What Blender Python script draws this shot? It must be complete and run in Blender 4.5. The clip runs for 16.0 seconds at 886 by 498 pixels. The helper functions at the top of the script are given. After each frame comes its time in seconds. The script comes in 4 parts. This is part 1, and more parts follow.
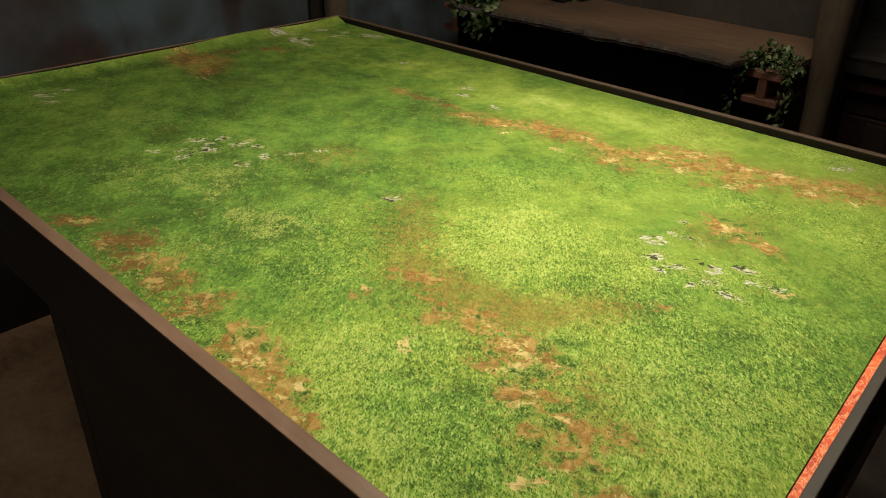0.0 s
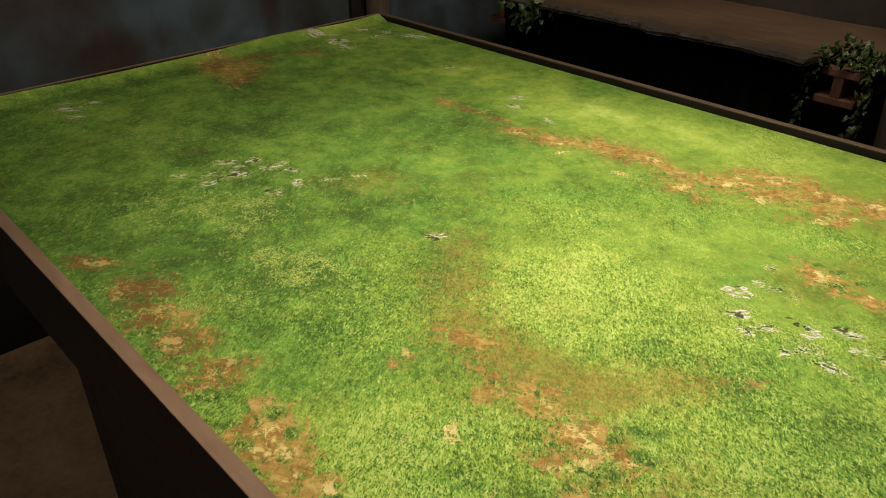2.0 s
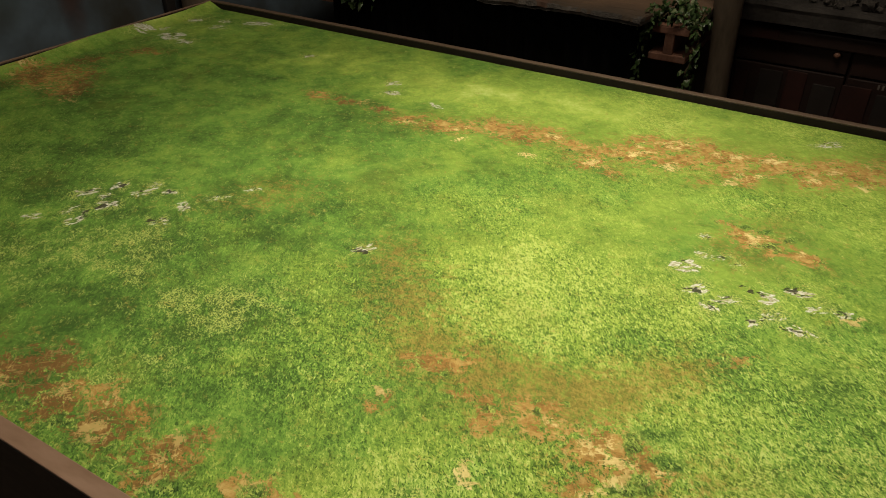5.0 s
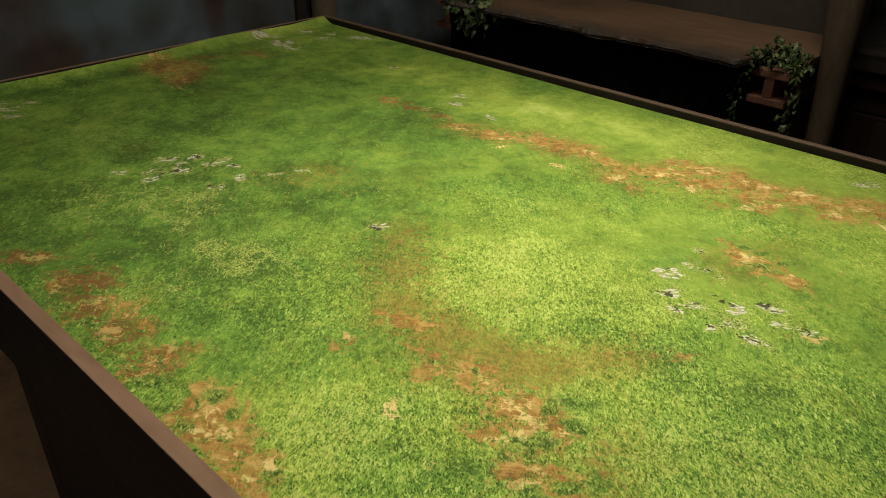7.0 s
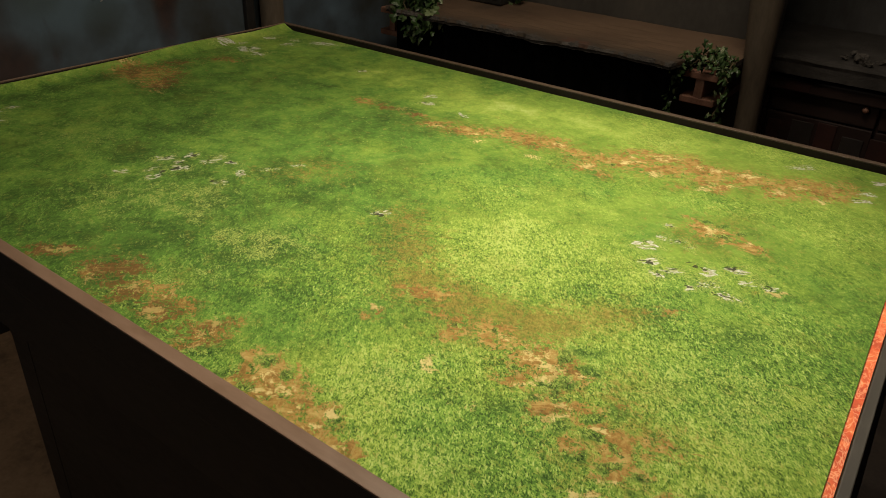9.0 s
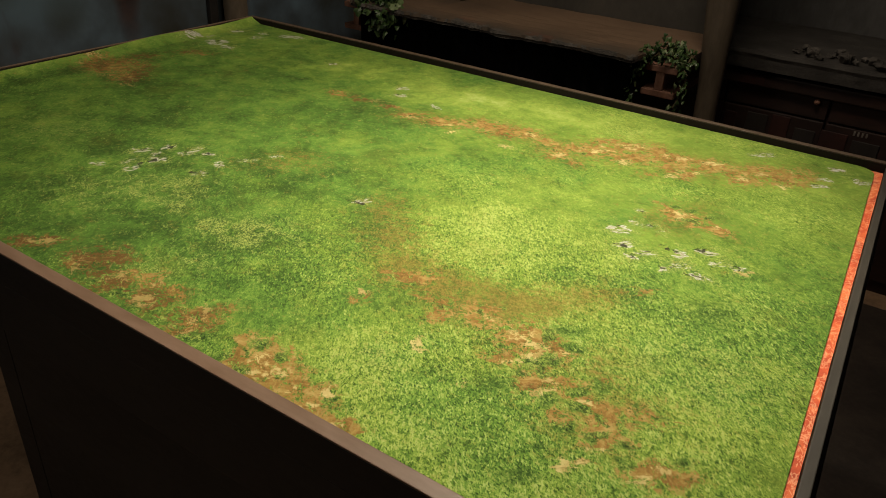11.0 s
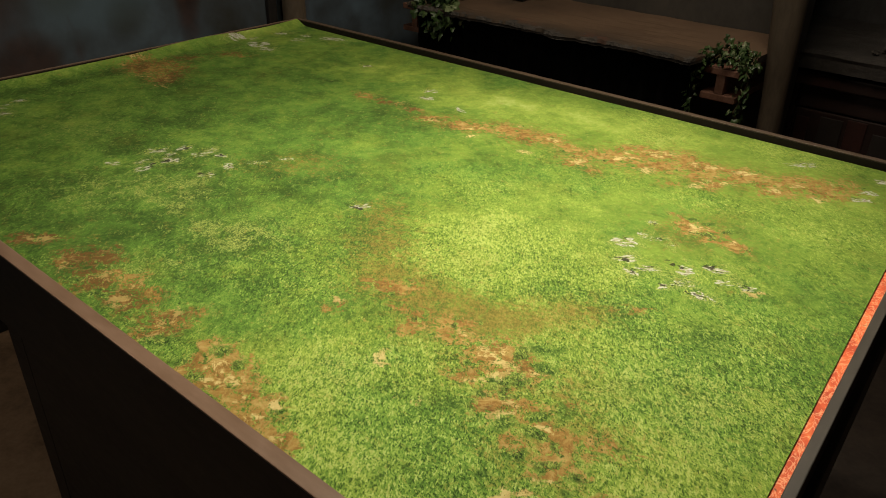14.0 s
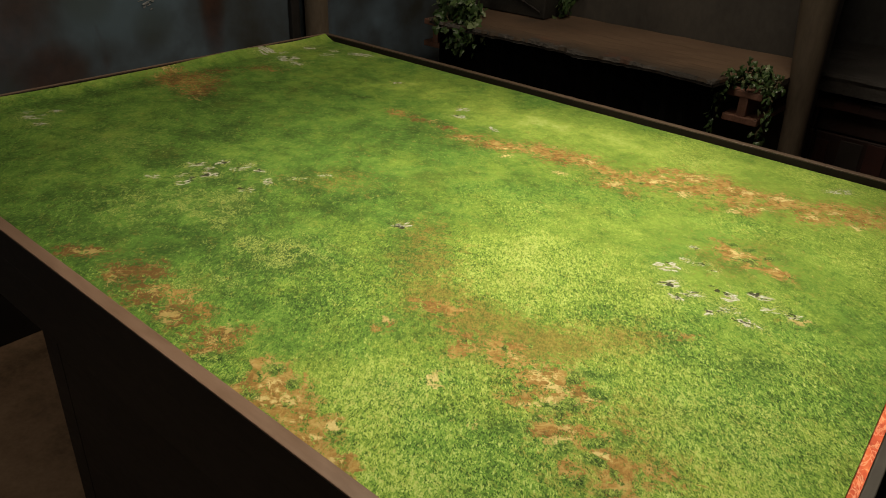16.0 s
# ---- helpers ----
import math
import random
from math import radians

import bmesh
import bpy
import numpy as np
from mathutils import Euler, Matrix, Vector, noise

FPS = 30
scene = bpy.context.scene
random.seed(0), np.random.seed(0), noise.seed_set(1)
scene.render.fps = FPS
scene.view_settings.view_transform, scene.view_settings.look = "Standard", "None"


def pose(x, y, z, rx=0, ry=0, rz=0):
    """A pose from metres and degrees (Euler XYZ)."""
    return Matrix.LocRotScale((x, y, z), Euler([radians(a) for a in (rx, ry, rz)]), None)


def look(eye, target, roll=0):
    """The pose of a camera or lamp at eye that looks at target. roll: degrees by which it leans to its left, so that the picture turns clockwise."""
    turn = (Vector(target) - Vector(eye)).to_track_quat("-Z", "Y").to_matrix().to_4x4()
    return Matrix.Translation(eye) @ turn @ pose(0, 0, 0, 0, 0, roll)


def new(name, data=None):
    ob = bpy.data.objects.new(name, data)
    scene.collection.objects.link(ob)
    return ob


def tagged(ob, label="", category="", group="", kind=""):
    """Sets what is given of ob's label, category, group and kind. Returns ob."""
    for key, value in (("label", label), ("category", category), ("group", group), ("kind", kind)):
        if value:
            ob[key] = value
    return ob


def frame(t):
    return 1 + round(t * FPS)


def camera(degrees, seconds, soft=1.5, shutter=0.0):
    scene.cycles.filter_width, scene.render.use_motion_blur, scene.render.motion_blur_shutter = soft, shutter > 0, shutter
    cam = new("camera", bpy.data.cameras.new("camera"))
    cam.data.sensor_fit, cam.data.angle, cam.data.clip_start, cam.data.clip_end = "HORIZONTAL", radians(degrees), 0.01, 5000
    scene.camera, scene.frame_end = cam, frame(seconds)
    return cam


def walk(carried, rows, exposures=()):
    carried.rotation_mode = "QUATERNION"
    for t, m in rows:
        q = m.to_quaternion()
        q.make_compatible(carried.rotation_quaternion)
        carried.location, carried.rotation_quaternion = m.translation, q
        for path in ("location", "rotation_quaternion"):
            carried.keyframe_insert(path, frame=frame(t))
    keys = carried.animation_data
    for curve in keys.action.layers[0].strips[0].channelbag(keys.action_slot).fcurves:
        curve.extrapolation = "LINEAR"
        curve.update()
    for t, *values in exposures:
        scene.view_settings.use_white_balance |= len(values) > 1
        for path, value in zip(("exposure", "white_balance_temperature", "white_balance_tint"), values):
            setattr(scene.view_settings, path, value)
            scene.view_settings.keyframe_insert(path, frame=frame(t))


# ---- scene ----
cam = camera(60.5, 16.0, 0.95)
PATH = [
    (0, (1.97, -0.336, 1.457), (0.775, 0.94, 0.484), 1.3),
    (0.5, (1.972, -0.296, 1.45), (0.718, 0.92, 0.476), 1.4),
    (1, (1.955, -0.256, 1.451), (0.654, 0.89, 0.455), 1.2),
    (1.5, (1.921, -0.228, 1.464), (0.601, 0.873, 0.442), -0.1),
    (2, (1.845, -0.227, 1.474), (0.592, 0.954, 0.457), -0.1),
    (2.5, (1.758, -0.229, 1.472), (0.603, 1.066, 0.477), 0.0),
    (3, (1.687, -0.24, 1.481), (0.63, 1.126, 0.473), -0.3),
    (3.5, (1.657, -0.253, 1.472), (0.706, 1.18, 0.452), -1.3),
    (4, (1.646, -0.259, 1.465), (0.795, 1.221, 0.423), -0.7),
    (4.2, (1.638, -0.257, 1.466), (0.812, 1.228, 0.412), -0.4),
    (6.3, (1.779, -0.232, 1.466), (0.707, 1.088, 0.412), 1.8),
    (6.5, (1.809, -0.231, 1.466), (0.702, 1.073, 0.429), 1.7),
    (7, (1.884, -0.238, 1.458), (0.706, 1.037, 0.464), 0.9),
    (7.5, (1.933, -0.25, 1.459), (0.714, 1.0, 0.484), 1.5),
    (8, (1.923, -0.289, 1.46), (0.696, 0.956, 0.487), 1.1),
    (8.5, (1.887, -0.351, 1.47), (0.738, 0.961, 0.49), 0.7),
    (9, (1.87, -0.404, 1.471), (0.833, 1.006, 0.503), 2.2),
    (9.5, (1.86, -0.453, 1.477), (0.885, 1.0, 0.509), 2.8),
    (11.8, (1.867, -0.452, 1.469), (0.921, 1.017, 0.496), 3.1),
    (12, (1.879, -0.424, 1.474), (0.906, 1.016, 0.484), 2.9),
    (12.5, (1.894, -0.382, 1.471), (0.907, 1.033, 0.459), 2.8),
    (13, (1.91, -0.363, 1.468), (0.882, 1.018, 0.452), 2.0),
    (13.5, (1.932, -0.348, 1.468), (0.873, 1.02, 0.465), 2.7),
    (14, (1.95, -0.333, 1.465), (0.828, 1.005, 0.489), 1.2),
    (14.5, (1.947, -0.338, 1.47), (0.768, 0.963, 0.513), 0.7),
    (15, (1.932, -0.346, 1.468), (0.732, 0.942, 0.519), 0.7),
    (15.5, (1.909, -0.361, 1.475), (0.732, 0.946, 0.524), 0.9),
    (16, (1.899, -0.374, 1.477), (0.763, 0.971, 0.529), 2.3),
]
walk(cam, [(t, look(eye, target, roll)) for t, eye, target, roll in PATH],
     [(0, 0.13), (1.5, 0.12), (2.5, 0.05), (3.5, -0.01), (4.0, -0.05), (6.5, -0.03), (8.5, -0.04), (9.5, 0.04), (12.0, 0.04), (16.0, 0.0)])

FLOOR = -0.18          # floor level; the mat lies at MAT
MAT = 0.9
RIM = 0.920            # top of the table's rim
INX, INY = 1.8785, 1.246  # inside of the table's tray


def RIGHT(y):
    """The right-hand end of the tray, which is not quite square to its long sides."""
    return 1.8785 - 0.045 * y


# ---- light: a shaded spot lamp over the table, plus added fill lights without fixtures ----
world = bpy.data.worlds.new("world")
world.use_nodes = True
world.node_tree.nodes["Background"].inputs[0].default_value = (0.05, 0.045, 0.04, 1)
world.node_tree.nodes["Background"].inputs[1].default_value = 0.02
scene.world = world


def spot(name, eye, target, watts, degrees, blend, radius, colour):
    data = bpy.data.lights.new(name, "SPOT")
    data.energy, data.spot_size, data.spot_blend, data.shadow_soft_size, data.color = watts, radians(degrees), blend, radius, colour
    ob = new(name, data)
    ob.matrix_world = look(eye, target)
    return ob


spot("table_spot", (1.36, 0.69, 2.5), (1.32, 0.575, 0.9), 182, 65, 1.0, 0.06, (1.0, 0.88, 0.68))
# added wide fill, aimed left to lift the dim end of the mat
spot("wide_fill", (1.36, 0.66, 2.49), (0.7, 0.5, 0.9), 56, 104, 1.0, 0.06, (1.0, 0.88, 0.68))
# added fill for the back of the room, no lamp known there
fill = bpy.data.lights.new("room_fill", "POINT")
fill.energy, fill.shadow_soft_size, fill.color = 66, 0.3, (1.0, 0.82, 0.64)
new("room_fill", fill).location = (1.12, 1.7, 2.6)
# added fill from the near side for table front and floor
fill = bpy.data.lights.new("entry_fill", "POINT")
fill.energy, fill.shadow_soft_size, fill.color = 32, 0.3, (1.0, 0.85, 0.7)
new("entry_fill", fill).location = (-0.2, -1.5, 2.5)
scene.view_settings.exposure = 0.0


# ---- materials ----
class Nodes:
    """Short hand for building a node material."""

    def __init__(self, name):
        self.m = bpy.data.materials.new(name)
        self.m.use_nodes = True
        self.t = self.m.node_tree
        self.bsdf = self.t.nodes["Principled BSDF"]

    def add(self, kind, **values):
        n = self.t.nodes.new(kind)
        for key, value in values.items():
            n.inputs[key.replace("_", " ")].default_value = value
        return n

    def link(self, a, b):
        self.t.links.new(a, b)

    def coords(self, scale=(1, 1, 1), rot=(0, 0, 0)):
        c = self.t.nodes.new("ShaderNodeTexCoord")
        m = self.t.nodes.new("ShaderNodeMapping")
        m.inputs["Scale"].default_value = scale
        m.inputs["Rotation"].default_value = rot
        self.link(c.outputs["Object"], m.inputs["Vector"])
        return m.outputs["Vector"]

    def along(self, angle, ratio):
        """Coordinates in which small cells come out drawn long in one direction."""
        c = self.t.nodes.new("ShaderNodeTexCoord")
        m = self.t.nodes.new("ShaderNodeMapping")
        m.vector_type = "TEXTURE"
        m.inputs["Rotation"].default_value = (0, 0, angle)
        m.inputs["Scale"].default_value = (ratio, 1, 1)
        self.link(c.outputs["Object"], m.inputs["Vector"])
        return m.outputs["Vector"]

    def noise(self, scale, detail=4, rough=0.55, vector=None, distort=0.0):
        n = self.add("ShaderNodeTexNoise", Scale=scale, Detail=detail, Roughness=rough, Distortion=distort)
        self.link(vector or self.coords(), n.inputs["Vector"])
        return n.outputs["Fac"]

    def cells(self, scale, vector):
        """Each small cell its own random tone."""
        n = self.add("ShaderNodeTexVoronoi", Scale=scale)
        self.link(vector, n.inputs["Vector"])
        sep = self.t.nodes.new("ShaderNodeSeparateColor")
        self.link(n.outputs["Color"], sep.inputs["Color"])
        return sep.outputs["Red"]

    def web(self, scale, vector):
        """Distance to the edges of small cells."""
        n = self.add("ShaderNodeTexVoronoi", Scale=scale)
        n.feature = "DISTANCE_TO_EDGE"
        self.link(vector, n.inputs["Vector"])
        return n.outputs["Distance"]

    def bent(self, vector, scale, amount):
        """The coordinates pushed about by noise."""
        n = self.add("ShaderNodeTexNoise", Scale=scale, Detail=3.0)
        self.link(vector, n.inputs["Vector"])
        a = self.t.nodes.new("ShaderNodeVectorMath")
        a.operation = "MULTIPLY_ADD"
        self.link(n.outputs["Color"], a.inputs[0])
        a.inputs[1].default_value = (amount, amount, amount)
        self.link(vector, a.inputs[2])
        return a.outputs[0]

    def math(self, op, a, b=None, c=None, clamp=False):
        n = self.t.nodes.new("ShaderNodeMath")
        n.operation, n.use_clamp = op, clamp
        for i, v in enumerate((a, b, c)):
            if v is None:
                continue
            if isinstance(v, (int, float)):
                n.inputs[i].default_value = v
            else:
                self.link(v, n.inputs[i])
        return n.outputs[0]

    def step(self, v, lo, hi):
        n = self.t.nodes.new("ShaderNodeMapRange")
        n.interpolation_type = "SMOOTHSTEP"
        n.inputs["From Min"].default_value, n.inputs["From Max"].default_value = lo, hi
        self.link(v, n.inputs["Value"])
        return n.outputs["Result"]

    def ramp(self, v, stops):
        n = self.t.nodes.new("ShaderNodeValToRGB")
        e = n.color_ramp.elements
        while len(e) < len(stops):
            e.new(0.5)
        for i, (p, c) in enumerate(stops):
            e[i].position, e[i].color = p, (*c, 1)
        self.link(v, n.inputs["Fac"])
        return n.outputs["Color"]

    def mix(self, f, a, b):
        n = self.t.nodes.new("ShaderNodeMix")
        n.data_type = "RGBA"
        for i, v in ((0, f), (6, a), (7, b)):
            if isinstance(v, (int, float)):
                n.inputs[i].default_value = v
            elif isinstance(v, tuple):
                n.inputs[i].default_value = (*v, 1)
            else:
                self.link(v, n.inputs[i])
        return n.outputs[2]

    def attr(self, name):
        n = self.t.nodes.new("ShaderNodeAttribute")
        n.attribute_name = name
        return n.outputs["Fac"]

    def done(self, colour, rough=0.6, metal=0.0, bump=None, strength=0.3, distance=0.002, gloss=0.35):
        self.bsdf.inputs["Specular IOR Level"].default_value = gloss
        if isinstance(colour, tuple):
            self.bsdf.inputs["Base Color"].default_value = (*colour, 1)
        else:
            self.link(colour, self.bsdf.inputs["Base Color"])
        if isinstance(rough, (int, float)):
            self.bsdf.inputs["Roughness"].default_value = rough
        else:
            self.link(rough, self.bsdf.inputs["Roughness"])
        self.bsdf.inputs["Metallic"].default_value = metal
        if bump is not None:
            b = self.add("ShaderNodeBump", Strength=strength, Distance=distance)
            self.link(bump, b.inputs["Height"])
            self.link(b.outputs["Normal"], self.bsdf.inputs["Normal"])
        return self.m


def two_tone(name, dark, mid, light, scale, rough=0.6, stretch=(1, 1, 1), metal=0.0, bump=0.3, distance=0.002, gloss=0.35):
    """A surface of three tones: broad stains and fine grain."""
    n = Nodes(name)
    v = n.coords(stretch)
    broad = n.noise(scale, 5, 0.6, v)
    grain = n.noise(scale * 14, 4, 0.65, v)
    f = n.math("ADD", n.math("MULTIPLY", broad, 0.65), n.math("MULTIPLY", grain, 0.35))
    colour = n.ramp(f, [(0.32, dark), (0.5, mid), (0.68, light)])
    r = n.math("ADD", rough - 0.12, n.math("MULTIPLY", grain, 0.25))
    return n.done(colour, r, metal, grain, bump, distance, gloss)


def mat_grass():
    """The printed cloth of the gaming mat: grass, bare earth, straw and bare rock."""
    n = Nodes("printed_grass_mat")
    v = n.coords()
    # blades of grass: long cells in several directions laid over one another
    blade_a = n.cells(700, n.bent(n.along(1.85, 2.8), 180, 0.0022))
    blade_b = n.cells(760, n.bent(n.along(2.4, 3.0), 180, 0.0022))
    blade_c = n.cells(660, n.bent(n.along(3.0, 2.4), 180, 0.0022))
    fine = n.math("MAXIMUM", n.math("MAXIMUM", blade_a, blade_b), blade_c)
    tufts = n.cells(210, n.bent(n.along(2.35, 1.8), 110, 0.010))
    clump = n.noise(120, 4, 0.62, v, 0.8)
    speck = n.math("MULTIPLY_ADD", n.math("SUBTRACT", fine, 0.74), 1.0, n.math("MULTIPLY", n.math("SUBTRACT", tufts, 0.5), 0.2))
    broad = n.noise(9, 5, 0.6, v, 0.3)
    mottle = n.noise(30, 5, 0.68, n.bent(v, 20, 0.03), 0.8)
    crisp, lush_lit, straw = n.attr("crisp"), n.attr("lush_lit"), n.attr("straw")
    # height of the grass tone
    f = n.math("MULTIPLY", speck, n.math("MULTIPLY_ADD", crisp, 1.4, 0.06))
    f = n.math("ADD", f, n.math("MULTIPLY", n.math("SUBTRACT", clump, 0.5), n.math("MULTIPLY_ADD", crisp, 0.25, 0.3)))
    swath = n.noise(150, 3, 0.6, n.bent(n.along(2.25, 3.0), 60, 0.012), 0.6)
    f = n.math("ADD", f, n.math("MULTIPLY", n.math("SUBTRACT", swath, 0.5), n.math("MULTIPLY_ADD", crisp, 0.5, 0.2)))
    f = n.math("ADD", f, n.math("MULTIPLY", n.math("SUBTRACT", broad, 0.5), 0.5))
    f = n.math("ADD", f, n.math("MULTIPLY", n.math("SUBTRACT", mottle, 0.5), n.math("MULTIPLY_ADD", crisp, -0.3, 0.8)))
    light = n.step(n.cells(660, n.bent(n.along(2.15, 3.2), 170, 0.0025)), 0.7, 0.95)
    f = n.math("ADD", f, n.math("MULTIPLY", n.math("MULTIPLY", light, n.math("MULTIPLY_ADD", crisp, 0.64, 0.05)), n.step(clump, 0.38, 0.62)))
    # brightness of lush print together with painted lamp falloff
    f = n.math("ADD", n.math("ADD", f, 0.452), n.math("MULTIPLY", lush_lit, 0.27))
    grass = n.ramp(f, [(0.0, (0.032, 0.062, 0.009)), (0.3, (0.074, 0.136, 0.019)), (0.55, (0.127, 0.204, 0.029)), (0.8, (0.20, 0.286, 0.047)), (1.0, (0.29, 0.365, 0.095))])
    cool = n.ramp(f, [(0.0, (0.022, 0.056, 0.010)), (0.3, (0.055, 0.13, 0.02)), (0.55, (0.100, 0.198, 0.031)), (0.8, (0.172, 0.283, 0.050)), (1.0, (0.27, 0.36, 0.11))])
    hue = n.math("ADD", n.noise(11, 4, 0.6, v), n.math("MULTIPLY", lush_lit, -0.12))
    grass = n.mix(n.math("MULTIPLY", n.step(n.math("ADD", hue, n.attr("cool")), 0.4, 0.7), 0.65), grass, cool)
    olive = n.step(n.noise(7, 3, 0.5, n.coords((1, 1.5, 1), (0, 0, 0.9))), 0.55, 0.72)
    grass = n.mix(n.math("MULTIPLY", olive, 0.2), grass, (0.12, 0.13, 0.02))
    # straw-coloured worn grass, a net of dry stems
    web = n.math("SUBTRACT", 1.0, n.step(n.web(270, n.bent(v, 130, 0.010)), 0.02, 0.3))
    sf = n.math("ADD", n.math("MULTIPLY", straw, 0.62), n.math("MULTIPLY", n.math("SUBTRACT", n.noise(60, 4, 0.65, v), 0.5), 1.2))
    sf = n.step(n.math("ADD", sf, n.math("MULTIPLY", speck, 0.8)), 0.1, 0.62)
    worn = n.mix(n.math("MULTIPLY", web, n.step(fine, 0.3, 0.9)), (0.040, 0.075, 0.012), (0.28, 0.335, 0.085))
    grass = n.mix(n.math("MULTIPLY", sf, 0.85), grass, worn)
    # brown haze over the grass, then bare earth with a soft, torn outline
    dirt, tan = n.attr("dirt"), n.attr("tan")
    rough = n.math("SUBTRACT", n.noise(70, 5, 0.7, n.coords((0.85, 1.15, 1)), 1.0), 0.5)
    stem_a = n.noise(170, 3, 0.6, n.bent(n.along(0.75, 4.0), 60, 0.016), 1.0)
    stem_b = n.noise(170, 3, 0.6, n.bent(n.along(2.2, 3.0), 60, 0.016), 1.0)
    stem = n.math("SUBTRACT", n.math("MAXIMUM", stem_a, stem_b), 0.56)
    smear = n.math("ADD", n.math("MULTIPLY_ADD", rough, 2.2, n.attr("haze")), n.math("MULTIPLY", speck, 0.6))
    grass = n.mix(n.math("MULTIPLY", n.step(smear, 0.1, 0.85), 0.75), grass, n.mix(n.step(n.math("ADD", clump, n.math("MULTIPLY", speck, 0.5)), 0.32, 0.68), (0.095, 0.075, 0.016), (0.19, 0.122, 0.032)))
    d = n.math("ADD", n.math("MULTIPLY_ADD", rough, 2.8, dirt), n.math("MULTIPLY_ADD", speck, 0.7, n.math("MULTIPLY", stem, -0.8)))
    tone = n.math("ADD", n.noise(45, 5, 0.7, v, 0.6), n.math("MULTIPLY", n.math("ADD", rough, n.math("MULTIPLY", stem, 0.3)), 0.7))
    tone = n.math("ADD", tone, n.math("MULTIPLY", n.math("MINIMUM", n.math("ADD", lush_lit, 0.3), 0.0), 0.5))
    earth = n.ramp(tone, [(0.26, (0.095, 0.05, 0.015)), (0.42, (0.172, 0.093, 0.025)), (0.55, (0.235, 0.145, 0.042)), (0.7, (0.315, 0.235, 0.082))])
    colour = n.mix(n.math("MULTIPLY", n.math("MULTIPLY", n.step(d, 0.3, 0.6), n.step(dirt, 0.05, 0.3)), 0.92), grass, earth)
    # dead stems bleached tan
    st = n.math("ADD", tan, n.math("ADD", n.math("MULTIPLY", rough, 2.6), n.math("MULTIPLY", stem, 2.2)))
    st = n.math("MULTIPLY_ADD", speck, 0.4, st)
    pale = n.mix(n.step(n.math("ADD", tone, n.math("MULTIPLY", stem, 0.6)), 0.35, 0.7), (0.27, 0.205, 0.072), (0.46, 0.39, 0.17))
    colour = n.mix(n.math("MULTIPLY", n.math("MULTIPLY", n.step(st, 0.28, 0.7), n.step(tan, 0.05, 0.3)), 0.85), colour, pale)
    dry = n.math("MULTIPLY", n.step(dirt, 0.08, 0.45), n.step(n.math("MULTIPLY_ADD", rough, 0.3, stem), 0.0, 0.11))
    colour = n.mix(n.math("MULTIPLY", dry, 0.4), colour, (0.27, 0.205, 0.075))
    # dark green tufts left standing on it
    stray = n.math("MULTIPLY", n.math("SUBTRACT", n.noise(85, 3, 0.6, v, 0.6), 0.5), n.math("MULTIPLY", n.step(dirt, 0.03, 0.25), 4.0))
    tf = n.math("ADD", n.math("MAXIMUM", n.attr("tuft"), stray), n.math("MULTIPLY_ADD", rough, -0.6, n.math("MULTIPLY", speck, 0.8)))
    tuft_tone = n.math("MULTIPLY_ADD", speck, 1.3, n.math("MULTIPLY", n.math("SUBTRACT", clump, 0.5), 1.2))
    colour = n.mix(n.math("MULTIPLY", n.step(tf, 0.36, 0.56), 0.88), colour, n.ramp(n.math("ADD", tuft_tone, 0.45), [(0.0, (0.008, 0.020, 0.005)), (0.35, (0.026, 0.062, 0.011)), (0.65, (0.075, 0.14, 0.022)), (0.9, (0.20, 0.27, 0.055))]))
    # bare rock: pale splinters with dark cracks beside them
    grit = n.math("SUBTRACT", n.noise(260, 4, 0.7, n.along(0.75, 2.0), 0.8), 0.5)
    stone = n.ramp(n.noise(300, 3, 0.75, n.along(0.75, 2.2), 0.6), [(0.34, (0.10, 0.095, 0.055)), (0.46, (0.25, 0.25, 0.165)), (0.62, (0.41, 0.44, 0.41))])
    colour = n.mix(n.math("MULTIPLY", n.step(n.math("MULTIPLY_ADD", grit, 4.5, n.attr("rock")), 0.45, 0.95), n.step(n.attr("rock"), 0.05, 0.2)), colour, stone)
    colour = n.mix(n.math("MULTIPLY", n.step(n.math("MULTIPLY_ADD", grit, -2.0, n.attr("crack")), 0.32, 0.65), 0.92), colour, (0.02, 0.02, 0.012))
    weave = n.noise(900, 2, 0.5, v)
    return n.done(colour, 0.85, 0.0, weave, 0.12, 0.0006, 0.12)


def mat_lava():
    n = Nodes("printed_lava_mat")
    v = n.coords((1, 0.6, 1), (0, 0, 0.4))
    a = n.noise(26, 5, 0.65, v, 1.2)
    cracks = n.noise(60, 3, 0.6, v, 2.0)
    ridge = n.step(n.math("ABSOLUTE", n.math("SUBTRACT", cracks, 0.5)), 0.0, 0.05)
    colour = n.ramp(a, [(0.34, (0.26, 0.03, 0.01)), (0.5, (0.48, 0.07, 0.02)), (0.64, (0.62, 0.15, 0.045)), (0.8, (0.8, 0.42, 0.18))])
    colour = n.mix(n.math("MULTIPLY_ADD", ridge, -0.45, 0.45), colour, (0.85, 0.5, 0.28))
    dark = n.step(n.noise(33, 4, 0.6, n.coords((1, 1.4, 1))), 0.66, 0.74)
    colour = n.mix(dark, colour, (0.12, 0.03, 0.015))
    return n.done(colour, 0.7)


